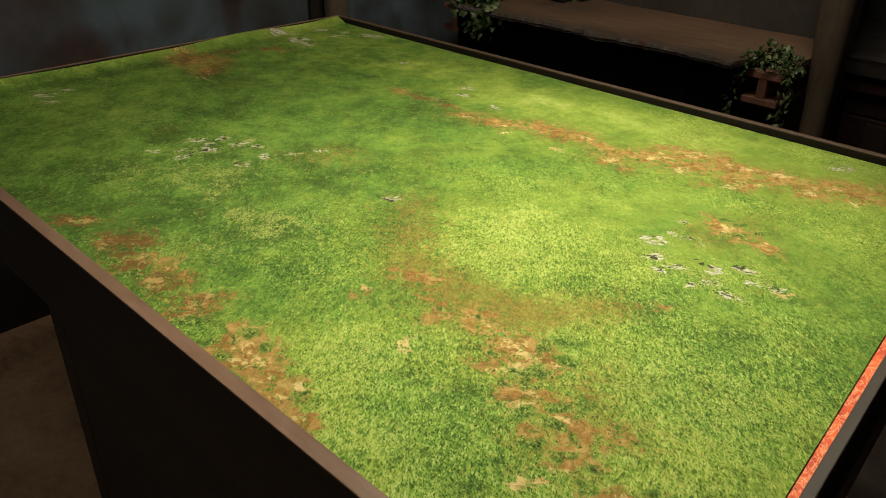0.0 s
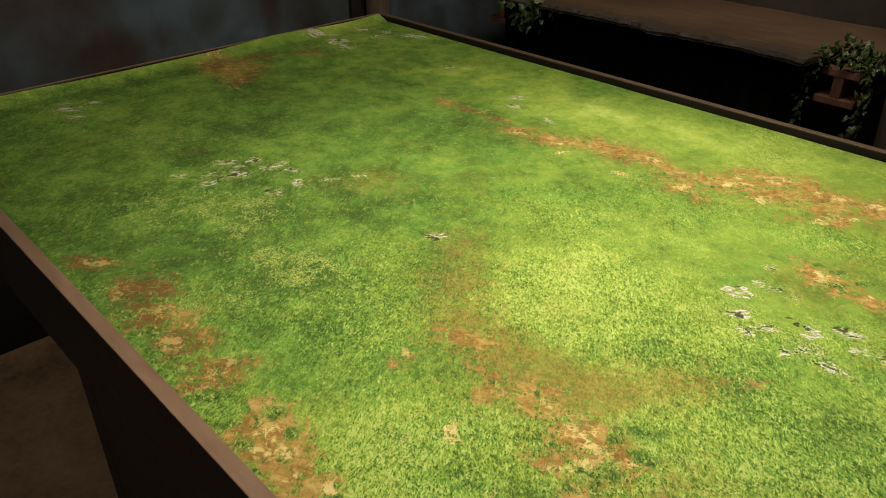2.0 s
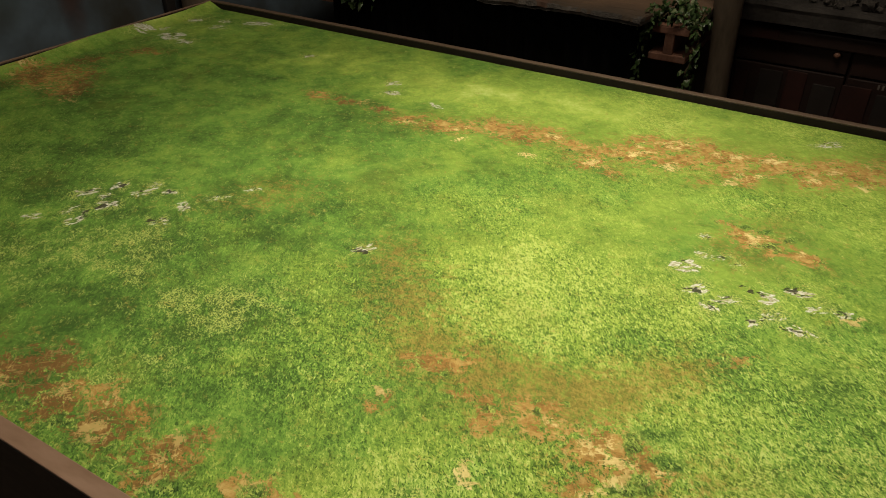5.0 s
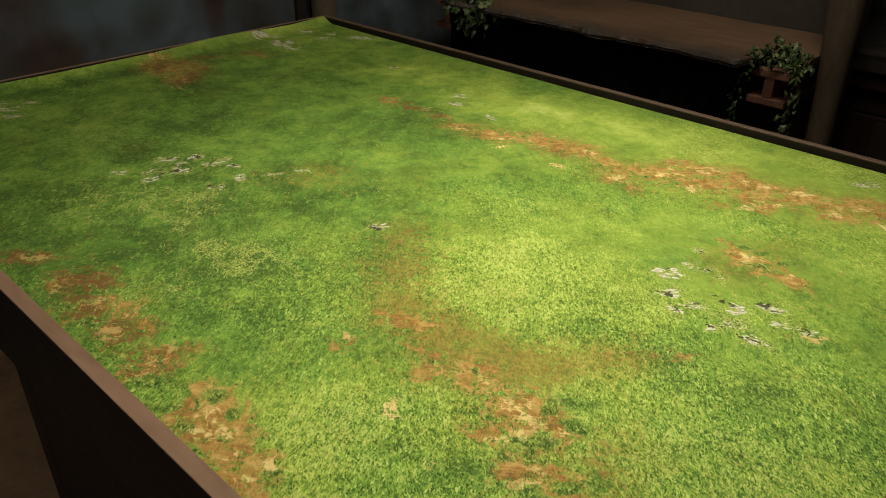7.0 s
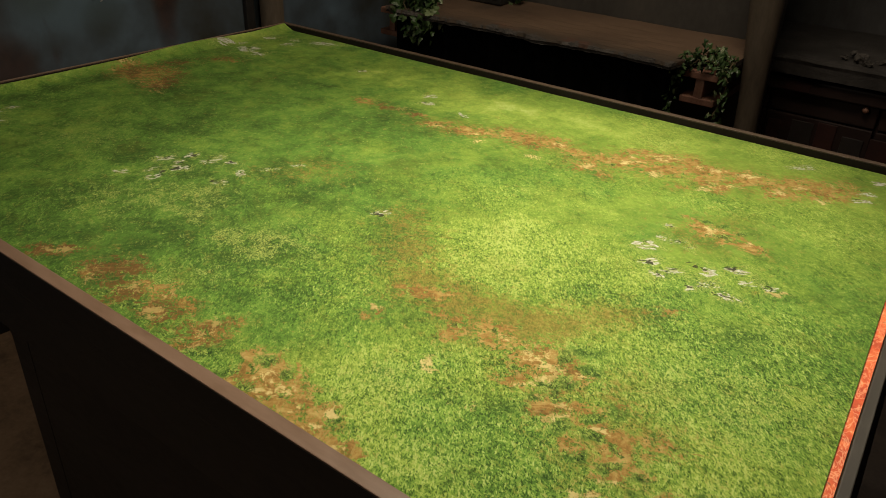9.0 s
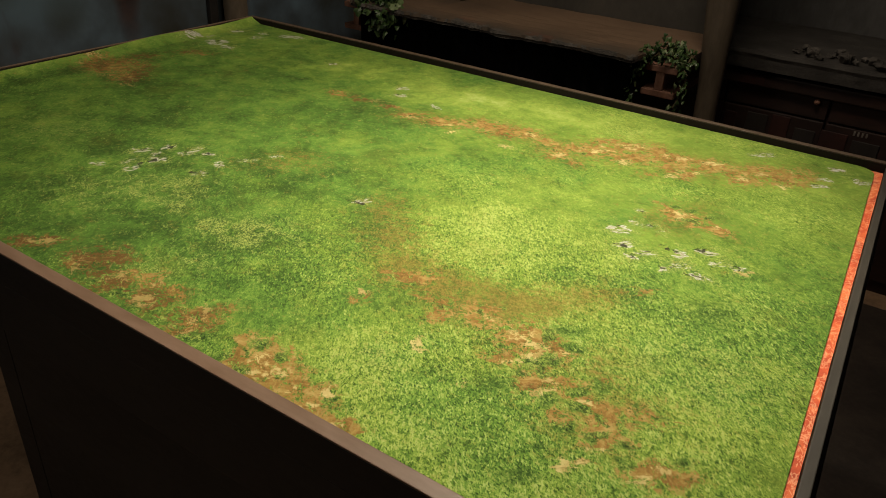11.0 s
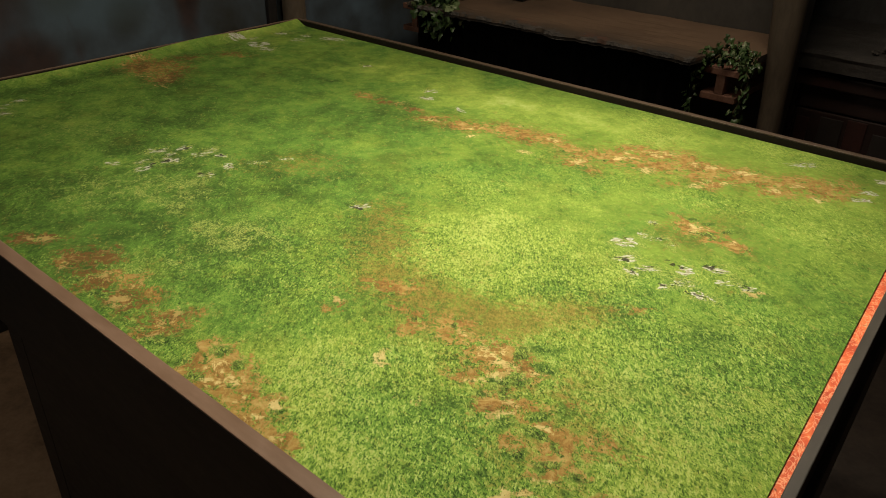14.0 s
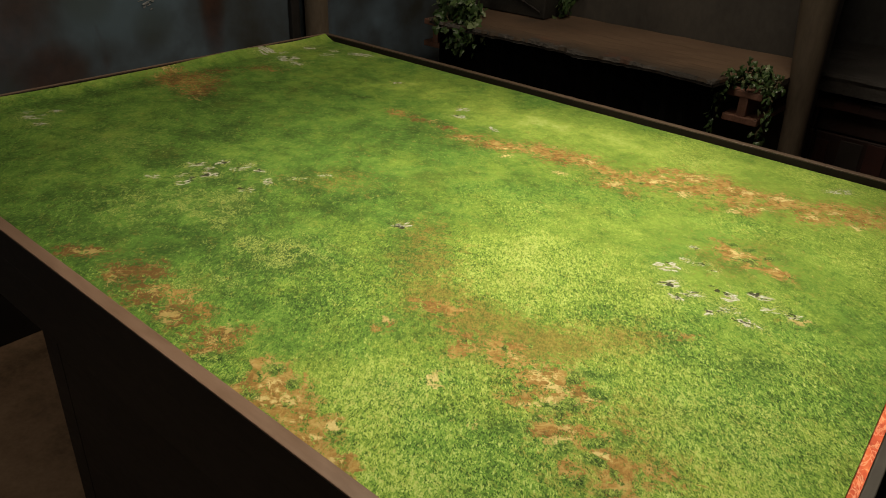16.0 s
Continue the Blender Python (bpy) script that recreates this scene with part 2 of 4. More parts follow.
def mat_blue_wall():
    """Blue-grey painted sheet metal with rust bleeding down it."""
    n = Nodes("rusty_blue_painted_wall")
    v = n.coords()
    axes = n.t.nodes.new("ShaderNodeSeparateXYZ")
    n.link(n.bent(v, 4, 0.05), axes.inputs[0])

    def stain(y, z, wide, high, soft=0.9):
        """A blurred patch of the wall, its outline pushed about."""
        u = n.math("MULTIPLY", n.math("SUBTRACT", axes.outputs["Y"], y + 0.025), 1 / wide)
        w = n.math("MULTIPLY", n.math("SUBTRACT", axes.outputs["Z"], z + 0.025), 1 / high)
        e = n.math("ADD", n.math("MULTIPLY", u, u), n.math("MULTIPLY", w, w))
        return n.math("SUBTRACT", 1.0, n.step(e, 1 - soft, 1 + soft))

    broad = n.noise(3.2, 4, 0.55, v)
    colour = n.ramp(broad, [(0.33, (0.035, 0.038, 0.034)), (0.52, (0.06, 0.082, 0.10)), (0.7, (0.10, 0.148, 0.19))])
    dirty = n.step(n.noise(1.7, 4, 0.6, n.coords((1, 1, 0.8))), 0.46, 0.66)
    colour = n.mix(n.math("MULTIPLY", dirty, 0.6), colour, (0.03, 0.027, 0.02))
    colour = n.mix(n.math("MULTIPLY", stain(0.98, 0.92, 0.2, 0.12), 0.6), colour, (0.10, 0.16, 0.205))
    colour = n.mix(n.math("MULTIPLY", stain(1.09, 0.83, 0.08, 0.08), 0.4), colour, (0.035, 0.042, 0.03))
    colour = n.mix(n.math("MULTIPLY", stain(0.86, 0.96, 0.08, 0.08), 0.45), colour, (0.04, 0.05, 0.035))
    rusty = n.ramp(n.noise(18, 4, 0.7, v), [(0.3, (0.022, 0.010, 0.007)), (0.7, (0.055, 0.022, 0.012))])
    streak = n.step(n.noise(4.2, 4, 0.6, n.coords((1, 1.2, 0.45))), 0.58, 0.72)
    rust = n.math("MAXIMUM", n.math("MULTIPLY", streak, 0.6), n.math("MULTIPLY", stain(1.335, 0.93, 0.05, 0.22, 0.95), 0.9))
    rust = n.math("MAXIMUM", rust, n.math("MULTIPLY", stain(0.68, 0.74, 0.12, 0.1), 0.8))
    rust = n.math("MAXIMUM", rust, n.math("MULTIPLY", stain(0.55, 0.95, 0.16, 0.2), 0.7))
    colour = n.mix(n.math("MULTIPLY", rust, 0.85), colour, rusty)
    return n.done(colour, 0.5, 0.0, n.noise(60, 4, 0.7, v), 0.25)


GRASS, LAVA, BLUE = mat_grass(), mat_lava(), mat_blue_wall()
RIMWOOD = two_tone("dark_brown_laminate_edging", (0.075, 0.045, 0.028), (0.115, 0.072, 0.047), (0.155, 0.10, 0.07), 6, 0.42, (0.25, 1, 1), 0, 0.1)
RIMDARK = two_tone("black_rim_board", (0.009, 0.0068, 0.0053), (0.016, 0.012, 0.0093), (0.024, 0.018, 0.014), 6, 0.6, (0.3, 1, 1), 0, 0.1, gloss=0.15)
RIMCAP = two_tone("dark_umber_edging", (0.040, 0.026, 0.016), (0.065, 0.044, 0.028), (0.09, 0.062, 0.041), 6, 0.5, (0.25, 1, 1), 0, 0.1)
RIMGREY = two_tone("grey_worn_edging", (0.018, 0.016, 0.013), (0.03, 0.027, 0.022), (0.045, 0.04, 0.032), 8, 0.5, (1, 0.3, 1), 0, 0.1)
BLACKWOOD = two_tone("black_stained_board", (0.009, 0.008, 0.0075), (0.0135, 0.0125, 0.0115), (0.021, 0.019, 0.0175), 5, 0.55, (0.4, 1, 1), 0, 0.15)
FLOORBOARD = two_tone("brown_worn_floor", (0.09, 0.058, 0.033), (0.24, 0.155, 0.09), (0.34, 0.23, 0.14), 3, 0.6, (1, 1, 1), 0, 0.2)
GREYWALL = two_tone("dark_grey_plaster", (0.030, 0.028, 0.024), (0.052, 0.049, 0.042), (0.08, 0.073, 0.06), 2.5, 0.7, (1, 1, 0.6), 0, 0.35)
ALCOVEWALL = two_tone("grey_streaked_plaster", (0.028, 0.028, 0.027), (0.055, 0.056, 0.055), (0.095, 0.097, 0.094), 2.2, 0.7, (1, 1, 0.45), 0, 0.35)
BROWNPOST = two_tone("weathered_brown_post", (0.06, 0.048, 0.033), (0.105, 0.085, 0.06), (0.15, 0.122, 0.09), 5, 0.6, (1, 1, 0.25), 0, 0.25)


def mat_slab():
    """Dusty brown concrete with soot and a few red stains."""
    n = Nodes("brown_dusty_concrete")
    v = n.coords()
    grain = n.noise(50, 4, 0.65, v)
    f = n.math("ADD", n.math("MULTIPLY", n.noise(2.6, 4, 0.5, v), 0.8), n.math("MULTIPLY", grain, 0.2))
    colour = n.ramp(f, [(0.32, (0.075, 0.050, 0.031)), (0.5, (0.12, 0.078, 0.047)), (0.68, (0.15, 0.10, 0.062))])
    axes = n.t.nodes.new("ShaderNodeSeparateXYZ")
    n.link(n.bent(v, 5, 0.22), axes.inputs[0])
    edge = n.math("SUBTRACT", 1.0, n.step(axes.outputs["Y"], 2.28, 2.46))
    soot = n.math("MAXIMUM", n.math("MULTIPLY", edge, 0.8), n.math("MULTIPLY", n.step(n.noise(3, 4, 0.6, v), 0.56, 0.72), 0.45))
    colour = n.mix(soot, colour, (0.036, 0.031, 0.023))
    stain = n.step(n.noise(4.3, 3, 0.55, n.coords((1, 1.4, 1), (0, 0, 0.7))), 0.6, 0.75)
    colour = n.mix(n.math("MULTIPLY", stain, 0.4), colour, (0.14, 0.05, 0.03))
    return n.done(colour, 0.8, 0.0, grain, 0.5)


SLAB = mat_slab()
SLABDARK = two_tone("sooty_grey_concrete", (0.016, 0.015, 0.013), (0.034, 0.032, 0.029), (0.062, 0.058, 0.052), 7, 0.85, (1, 1, 1), 0, 0.7, 0.005)
SLABEDGE = two_tone("broken_grey_concrete", (0.025, 0.023, 0.02), (0.065, 0.06, 0.052), (0.13, 0.12, 0.105), 14, 0.85, (1, 1, 1), 0, 0.8, 0.006)
RUST = two_tone("rust_brown_steel", (0.09, 0.043, 0.028), (0.18, 0.092, 0.06), (0.27, 0.155, 0.11), 9, 0.6, (1, 1, 1), 0.0, 0.4)
CRATE = two_tone("dark_red_brown_cabinet", (0.010, 0.006, 0.005), (0.02, 0.010, 0.008), (0.038, 0.016, 0.011), 4, 0.55, (0.4, 1, 1), 0, 0.25)
REDPAINT = two_tone("faded_red_paint", (0.014, 0.007, 0.006), (0.026, 0.009, 0.007), (0.042, 0.014, 0.010), 9, 0.6)
GREYPAINT = two_tone("faded_grey_paint", (0.012, 0.010, 0.009), (0.02, 0.017, 0.015), (0.03, 0.026, 0.023), 9, 0.6)
PALEPAINT = two_tone("pale_blue_flaking_paint", (0.09, 0.10, 0.105), (0.2, 0.215, 0.22), (0.33, 0.34, 0.33), 30, 0.7)
STENCIL = two_tone("worn_grey_stencil", (0.06, 0.05, 0.045), (0.12, 0.105, 0.09), (0.18, 0.16, 0.14), 30, 0.7)
METAL = two_tone("dull_dark_metal", (0.02, 0.02, 0.018), (0.045, 0.045, 0.04), (0.075, 0.07, 0.06), 7, 0.45, (1, 1, 1), 0.5, 0.2)
BLACKCLOTH = two_tone("black_drape_cloth", (0.002, 0.002, 0.002), (0.004, 0.004, 0.004), (0.006, 0.006, 0.006), 6, 0.95, gloss=0.0)
DIMFLOOR = two_tone("dark_dull_sheet", (0.012, 0.010, 0.009), (0.028, 0.022, 0.018), (0.05, 0.039, 0.03), 4, 0.8, gloss=0.2)
VINE = two_tone("brown_vine_stem", (0.04, 0.035, 0.015), (0.08, 0.065, 0.03), (0.12, 0.1, 0.05), 30, 0.7)


def mat_leaf():
    n = Nodes("ivy_leaf_green")
    isl = n.t.nodes.new("ShaderNodeNewGeometry").outputs["Random Per Island"]
    colour = n.ramp(isl, [(0.0, (0.014, 0.036, 0.008)), (0.5, (0.03, 0.07, 0.018)), (0.8, (0.075, 0.125, 0.036)), (1.0, (0.24, 0.29, 0.16))])
    vein = n.noise(120, 3, 0.6)
    return n.done(n.mix(0.25, colour, n.ramp(vein, [(0.3, (0.02, 0.05, 0.012)), (0.7, (0.12, 0.18, 0.07))])), 0.4, 0, vein, 0.2)


LEAF = mat_leaf()


# ---- mesh helpers ----
def part(name, bm, material, parent=None, label="", smooth=False):
    me = bpy.data.meshes.new(name)
    bm.normal_update()
    bm.to_mesh(me)
    bm.free()
    for m in material if isinstance(material, (list, tuple)) else [material]:
        me.materials.append(m)
    if smooth:
        for p in me.polygons:
            p.use_smooth = True
    ob = new(name, me)
    ob.parent = parent
    return tagged(ob, label) if label else ob


def empty(name, place, label, category, group="", kind=""):
    ob = new(name)
    ob.empty_display_size = 0.05
    ob.location = place
    return tagged(ob, label, category, group, kind)


def block(x0, x1, y0, y1, z0, z1, bevel=0.003, bm=None, segments=2):
    """A box between these planes, with rounded edges."""
    b = bmesh.new()
    bmesh.ops.create_cube(b, size=1, matrix=Matrix.Translation(((x0 + x1) / 2, (y0 + y1) / 2, (z0 + z1) / 2)) @ Matrix.Diagonal((x1 - x0, y1 - y0, z1 - z0, 1)))
    if bevel:
        bmesh.ops.bevel(b, geom=b.edges[:], offset=bevel, segments=segments, affect="EDGES", profile=0.5)
    if bm is None:
        return b
    me = bpy.data.meshes.new("tmp")
    b.to_mesh(me)
    b.free()
    bm.from_mesh(me)
    bpy.data.meshes.remove(me)
    return bm


def tube(points, radii, sides=12, bm=None):
    """A round bar through the points."""
    bm = bm or bmesh.new()
    rings = []
    for i, p in enumerate(points):
        p = Vector(p)
        d = (Vector(points[min(i + 1, len(points) - 1)]) - Vector(points[max(i - 1, 0)])).normalized()
        q = d.to_track_quat("Z", "Y")
        rings.append([bm.verts.new(p + q @ Vector((radii[i] * math.cos(a), radii[i] * math.sin(a), 0))) for a in [2 * math.pi * k / sides for k in range(sides)]])
    for a, b in zip(rings, rings[1:]):
        for k in range(sides):
            bm.faces.new((a[k], a[(k + 1) % sides], b[(k + 1) % sides], b[k]))
    bm.faces.new(rings[0][::-1])
    bm.faces.new(rings[-1])
    return bm


def roughen(bm, amount, scale, seed=0):
    for v in bm.verts:
        v.co += Vector(noise.noise_vector(v.co * scale + Vector((seed, seed * 2, 0)))) * amount


# ---- the room ----
tagged(part("floor", block(-0.96, 4.5, -3.0, 3.9, FLOOR - 0.1, FLOOR, 0), FLOORBOARD), "worn brown floor under the table", "floor", kind="structure")
tagged(part("ceiling", block(-0.96, 4.5, -3.0, 3.9, 3.0, 3.1, 0), GREYWALL), "dark grey plain ceiling", "ceiling", kind="structure")
tagged(part("wall_west", block(-0.86, -0.76, -3.0, 3.8, FLOOR, 3.0, 0), BLUE), "blue-grey painted metal wall with rust stains", "wall", kind="structure")
tagged(part("wall_north", block(-0.76, 1.10, 2.74, 2.84, FLOOR, 3.0, 0), GREYWALL), "dark grey plaster wall behind the ledge", "wall", kind="structure")
tagged(part("wall_alcove", block(-0.76, 4.4, 3.5, 3.6, FLOOR, 3.0, 0), ALCOVEWALL), "dark grey alcove wall behind the cabinet", "wall", kind="structure")
tagged(part("wall_east", block(4.4, 4.5, -2.9, 3.6, FLOOR, 3.0, 0), GREYWALL), "dark grey plain wall", "wall", kind="structure")
tagged(part("wall_south", block(-0.76, 4.5, -3.0, -2.9, FLOOR, 3.0, 0), GREYWALL), "dark grey plain wall", "wall", kind="structure")
# black board over the lowest half metre of the wall
tagged(part("baseboard", block(-0.76, -0.72, -2.9, 2.74, FLOOR, FLOOR + 0.5, 0.004), BLACKWOOD), "tall black board along the foot of the blue wall", "baseboard", kind="structure")


# added dark sheet, stands in for the dim floor behind the table
def dim_floor_sheet():
    bm = block(1.45, 3.3, 1.36, 2.75, FLOOR + 0.001, FLOOR + 0.009, 0.003)
    return tagged(part("dim_floor_sheet", bm, DIMFLOOR), "dark sheet added to dim the floor before the cabinet", "floor mat")


dim_floor_sheet()


# ---- the gaming table ----
def gaming_table():
    t = empty("gaming_table", (0.95, 0.6, FLOOR), "large gaming table with a dark raised rim and black base", "table")

    def p(name, bm, material, label=""):
        ob = part(name, bm, material, t, label)
        ob.matrix_parent_inverse = Matrix.Translation(t.location).inverted()
        return ob

    wr = 0.0125

    def lean(bm):
        for v in bm.verts:
            if v.co.x > 1:
                v.co.x += RIGHT(v.co.y) - INX
        return bm

    p("tabletop", lean(block(-wr + 0.002, INX + wr - 0.002, -0.0215, INY + 0.015, 0.865, 0.893, 0)), BLACKWOOD)
    rims = [("near_rim", (-wr, INX + wr, -0.0235, -0.004), RIM, RIMWOOD), ("far_rim", (-wr, INX + wr, INY, INY + 0.017), RIM - 0.004, RIMCAP),
            ("left_rim", (-0.008, 0, -0.0035, INY - 0.0005), RIM - 0.003, RIMWOOD), ("right_rim", (INX, INX + 0.0125, -0.0035, INY - 0.0005), RIM - 0.008, RIMGREY)]
    for name, (a, b, c, d), top, cap in rims:
        r = p(name, lean(block(a, b, c, d, 0.86, top - 0.003, 0.001)), BLACKWOOD if name == "near_rim" else RIMDARK)
        part("cap", lean(block(a, b, c, d, top - 0.0029, top, 0.0012)), cap, r, "brown edging strip")
    p("near_apron", lean(block(0.0, INX, -0.022, 0.0, 0.76, 0.8595, 0.002)), BLACKWOOD)
    p("far_apron", lean(block(0.0, INX, INY, INY + 0.022, 0.76, 0.8595, 0.002)), BLACKWOOD)
    p("left_apron", block(-0.022, -0.001, 0.001, INY - 0.001, 0.76, 0.8595, 0.002), BLACKWOOD)
    p("right_apron", lean(block(INX + 0.001, INX + 0.022, 0.001, INY - 0.001, 0.76, 0.8595, 0.002)), BLACKWOOD)
    # base cabinet under the middle, with two brackets under the overhang
    p("front_panel", lean(block(0.66, 1.84, 0.03, 0.05, FLOOR, 0.76, 0.002)), BLACKWOOD)
    p("back_panel", lean(block(0.652, 1.84, 1.17, 1.19, FLOOR, 0.76, 0.002)), BLACKWOOD)
    p("end_panel", block(0.66, 0.68, 0.051, 1.169, FLOOR, 0.76, 0.002), BLACKWOOD)
    p("end_panel", lean(block(1.82, 1.84, 0.051, 1.169, FLOOR, 0.76, 0.002)), BLACKWOOD)
    for y in (0.03, 1.13):
        p("leg", block(0.6, 0.659, y, y + 0.06, FLOOR, 0.76, 0.0015), BLACKWOOD)
        bm = bmesh.new()
        prof = [(0.6, 0.76), (0.6, 0.5)] + [(0.6 - 0.16 * (1 - math.cos(a)), 0.5 + 0.24 * math.sin(a)) for a in [math.pi / 2 * k / 8 for k in range(1, 9)]] + [(0.44, 0.76)]
        f = bm.faces.new([bm.verts.new((x, y + 0.01, z)) for x, z in prof])
        for v in [g for g in bmesh.ops.extrude_face_region(bm, geom=[f])["geom"] if isinstance(g, bmesh.types.BMVert)]:
            v.co.y += 0.04
        bmesh.ops.recalc_face_normals(bm, faces=bm.faces)
        p("bracket", bm, BLACKWOOD)
    return t


gaming_table()


# ---- the mats ----
def mat_right(y):
    """The right-hand edge of the mat, a little out of square."""
    return 1.8685 - 0.05 * y


def smooth_noise(x, y, cell, seed):
    """Value noise on arrays."""
    rng = np.random.RandomState(seed)
    g = rng.rand(400, 400)
    u, v = x / cell + 7, y / cell + 7
    i, j = np.floor(u).astype(int), np.floor(v).astype(int)
    a, b = u - i, v - j
    a, b = a * a * (3 - 2 * a), b * b * (3 - 2 * b)
    return (g[i, j] * (1 - a) + g[i + 1, j] * a) * (1 - b) + (g[i, j + 1] * (1 - a) + g[i + 1, j + 1] * a) * b


def window(shape, cx, cy, reach):
    """The part of the mat's grid that lies within reach of a spot."""
    nx, ny = shape
    i0, i1 = [int((cx + k * reach) / (mat_right(cy) - 0.004) * (nx - 1)) for k in (-1, 1)]
    j0, j1 = [int((cy + k * reach) / INY * (ny - 1)) for k in (-1, 1)]
    return slice(max(0, min(nx - 1, i0)), max(1, min(nx, i1 + 2))), slice(max(0, min(ny - 1, j0)), max(1, min(ny, j1 + 2)))


def turned(x, y, cx, cy, ra, rb, turn):
    c, s = math.cos(radians(turn)), math.sin(radians(turn))
    return ((x - cx) * c + (y - cy) * s) / ra, (-(x - cx) * s + (y - cy) * c) / rb


def blobs(x, y, rows, grow=1.0):
    """Soft spots: centre, the two radii, the turn in degrees and the weight."""
    out = np.zeros_like(x)
    for cx, cy, ra, rb, turn, weight in rows:
        w = window(x.shape, cx, cy, 2.6 * grow * max(ra, rb) + 0.02)
        u, v = turned(x[w], y[w], cx, cy, ra * grow, rb * grow, turn)
        g = weight * np.exp(-u * u - v * v)
        out[w] = np.where(np.abs(g) > np.abs(out[w]), g, out[w])
    return out


def spread(x, y, rows, grow):
    """Soft spots that run together where they meet."""
    out = np.ones_like(x)
    for cx, cy, ra, rb, turn, weight in rows:
        w = window(x.shape, cx, cy, 2.6 * grow * max(ra, rb) + 0.02)
        u, v = turned(x[w], y[w], cx, cy, ra * grow, rb * grow, turn)
        out[w] *= 1 - min(weight, 0.97) * np.exp(-u * u - v * v)
    return 1 - out


def shards(x, y, rows, seed):
    """Rocks as heaps of sharp pale splinters with dark cracks beside them."""
    rng = random.Random(seed)
    pale, dark = np.zeros_like(x), np.zeros_like(x)

    def stamp(out, cx, cy, ra, rb, turn, weight):
        w = window(x.shape, cx, cy, max(ra, rb) + 0.02)
        u, v = turned(x[w], y[w], cx, cy, ra, rb, turn)
        out[w] = np.maximum(out[w], weight * np.clip(1.7 * (1 - u * u - v * v), 0, 1))

    for cx, cy, a, b, turn, bright, shade, dx, dy in rows:
        c, s = math.cos(radians(turn)), math.sin(radians(turn))
        for k in range(11):
            u, v = rng.uniform(-0.85, 0.85) * a, rng.uniform(-0.8, 0.8) * b
            stamp(pale, cx + u * c - v * s, cy + u * s + v * c, a * rng.uniform(0.35, 0.75), max(0.0018, b * rng.uniform(0.12, 0.28)), turn + rng.gauss(0, 18), bright * rng.uniform(0.7, 1.2))
        for k in range(3):
            u, v = rng.uniform(-0.6, 0.6) * a, rng.uniform(-0.6, 0.6) * b
            stamp(dark, cx + u * c - v * s, cy + u * s + v * c, a * rng.uniform(0.25, 0.6), 0.002, turn + rng.gauss(0, 30), shade * rng.uniform(0.6, 1.0))
        for k in range(5):
            f = rng.uniform(0.3, 1.3)
            stamp(dark, cx + dx * f + rng.gauss(0, 0.0014), cy + dy * f + rng.gauss(0, 0.0014), a * rng.uniform(0.22, 0.5), max(0.0022, b * rng.uniform(0.16, 0.34)), turn + rng.gauss(0, 22), shade * rng.uniform(0.8, 1.2))
    return pale, dark


# where the print shows bare soil, brown haze, dead straw, dark tufts and rock: centre, radii, turn, weight
# (rocks also: the weight of their cracks and where these lie)
SOIL_FAR = [
    (0.831, 0.884, 0.0222, 0.012, 8, 0.8), (0.672, 0.884, 0.026, 0.0124, 2, 0.8), (0.745, 0.882, 0.0286, 0.0105, 12, 0.7), (0.908, 0.871, 0.0326, 0.0185, 43, 0.85),
    (0.966, 0.879, 0.0255, 0.0143, 42, 0.9), (1.001, 0.895, 0.0311, 0.0221, 42, 0.95), (1.057, 0.931, 0.0248, 0.0256, 43, 0.95), (1.108, 0.925, 0.0248, 0.032, 43, 1),
    (1.142, 0.946, 0.0311, 0.0208, 42, 0.85), (1.171, 0.945, 0.0184, 0.0137, 41, 0.8), (1.209, 0.926, 0.0184, 0.0166, 41, 0.9), (1.265, 0.881, 0.0234, 0.021, 40, 0.9),
    (1.279, 0.938, 0.0369, 0.021, 41, 0.9), (1.317, 0.860, 0.0135, 0.0122, 42, 0.8), (1.323, 0.959, 0.0297, 0.0281, 42, 0.95)]
SOIL_FAR_MORE = [
    (1.314, 1.015, 0.0241, 0.0194, 42, 0.95), (1.379, 0.957, 0.0361, 0.0261, 42, 0.9), (1.371, 1.027, 0.0241, 0.0224, 42, 0.9), (1.410, 0.980, 0.0241, 0.021, 42, 0.9),
    (1.431, 1.030, 0.0184, 0.0409, 41, 0.95), (1.447, 0.908, 0.0156, 0.011, 40, 0.6), (1.477, 0.974, 0.017, 0.0198, 40, 0.9), (1.502, 0.959, 0.017, 0.022, 40, 0.9),
    (1.555, 0.772, 0.0156, 0.0177, 40, 0.9), (1.536, 0.767, 0.00922, 0.0131, 41, 0.85), (1.570, 0.771, 0.0156, 0.0125, 40, 0.8), (1.510, 0.798, 0.0179, 0.00492, -27, 0.5)]
SOIL_FAR_WIDE = [
    (1.442, 1.025, 0.0227, 0.0174, 41, 0.9), (1.483, 1.024, 0.0227, 0.0174, 41, 0.9), (1.529, 1.043, 0.029, 0.0193, 44, 0.9), (1.589, 1.020, 0.0227, 0.0255, 41, 1),
    (1.612, 1.068, 0.0341, 0.0184, 40, 0.8), (1.607, 0.996, 0.022, 0.0141, 39, 0.9), (1.656, 1.079, 0.0347, 0.0285, 41, 0.85), (1.680, 1.047, 0.0277, 0.0148, 41, 0.8),
    (1.547, 1.034, 0.0163, 0.0166, 43, 0.8), (1.699, 1.117, 0.0227, 0.0264, 41, 0.5), (1.522, 0.994, 0.017, 0.0139, 40, 0.6)]
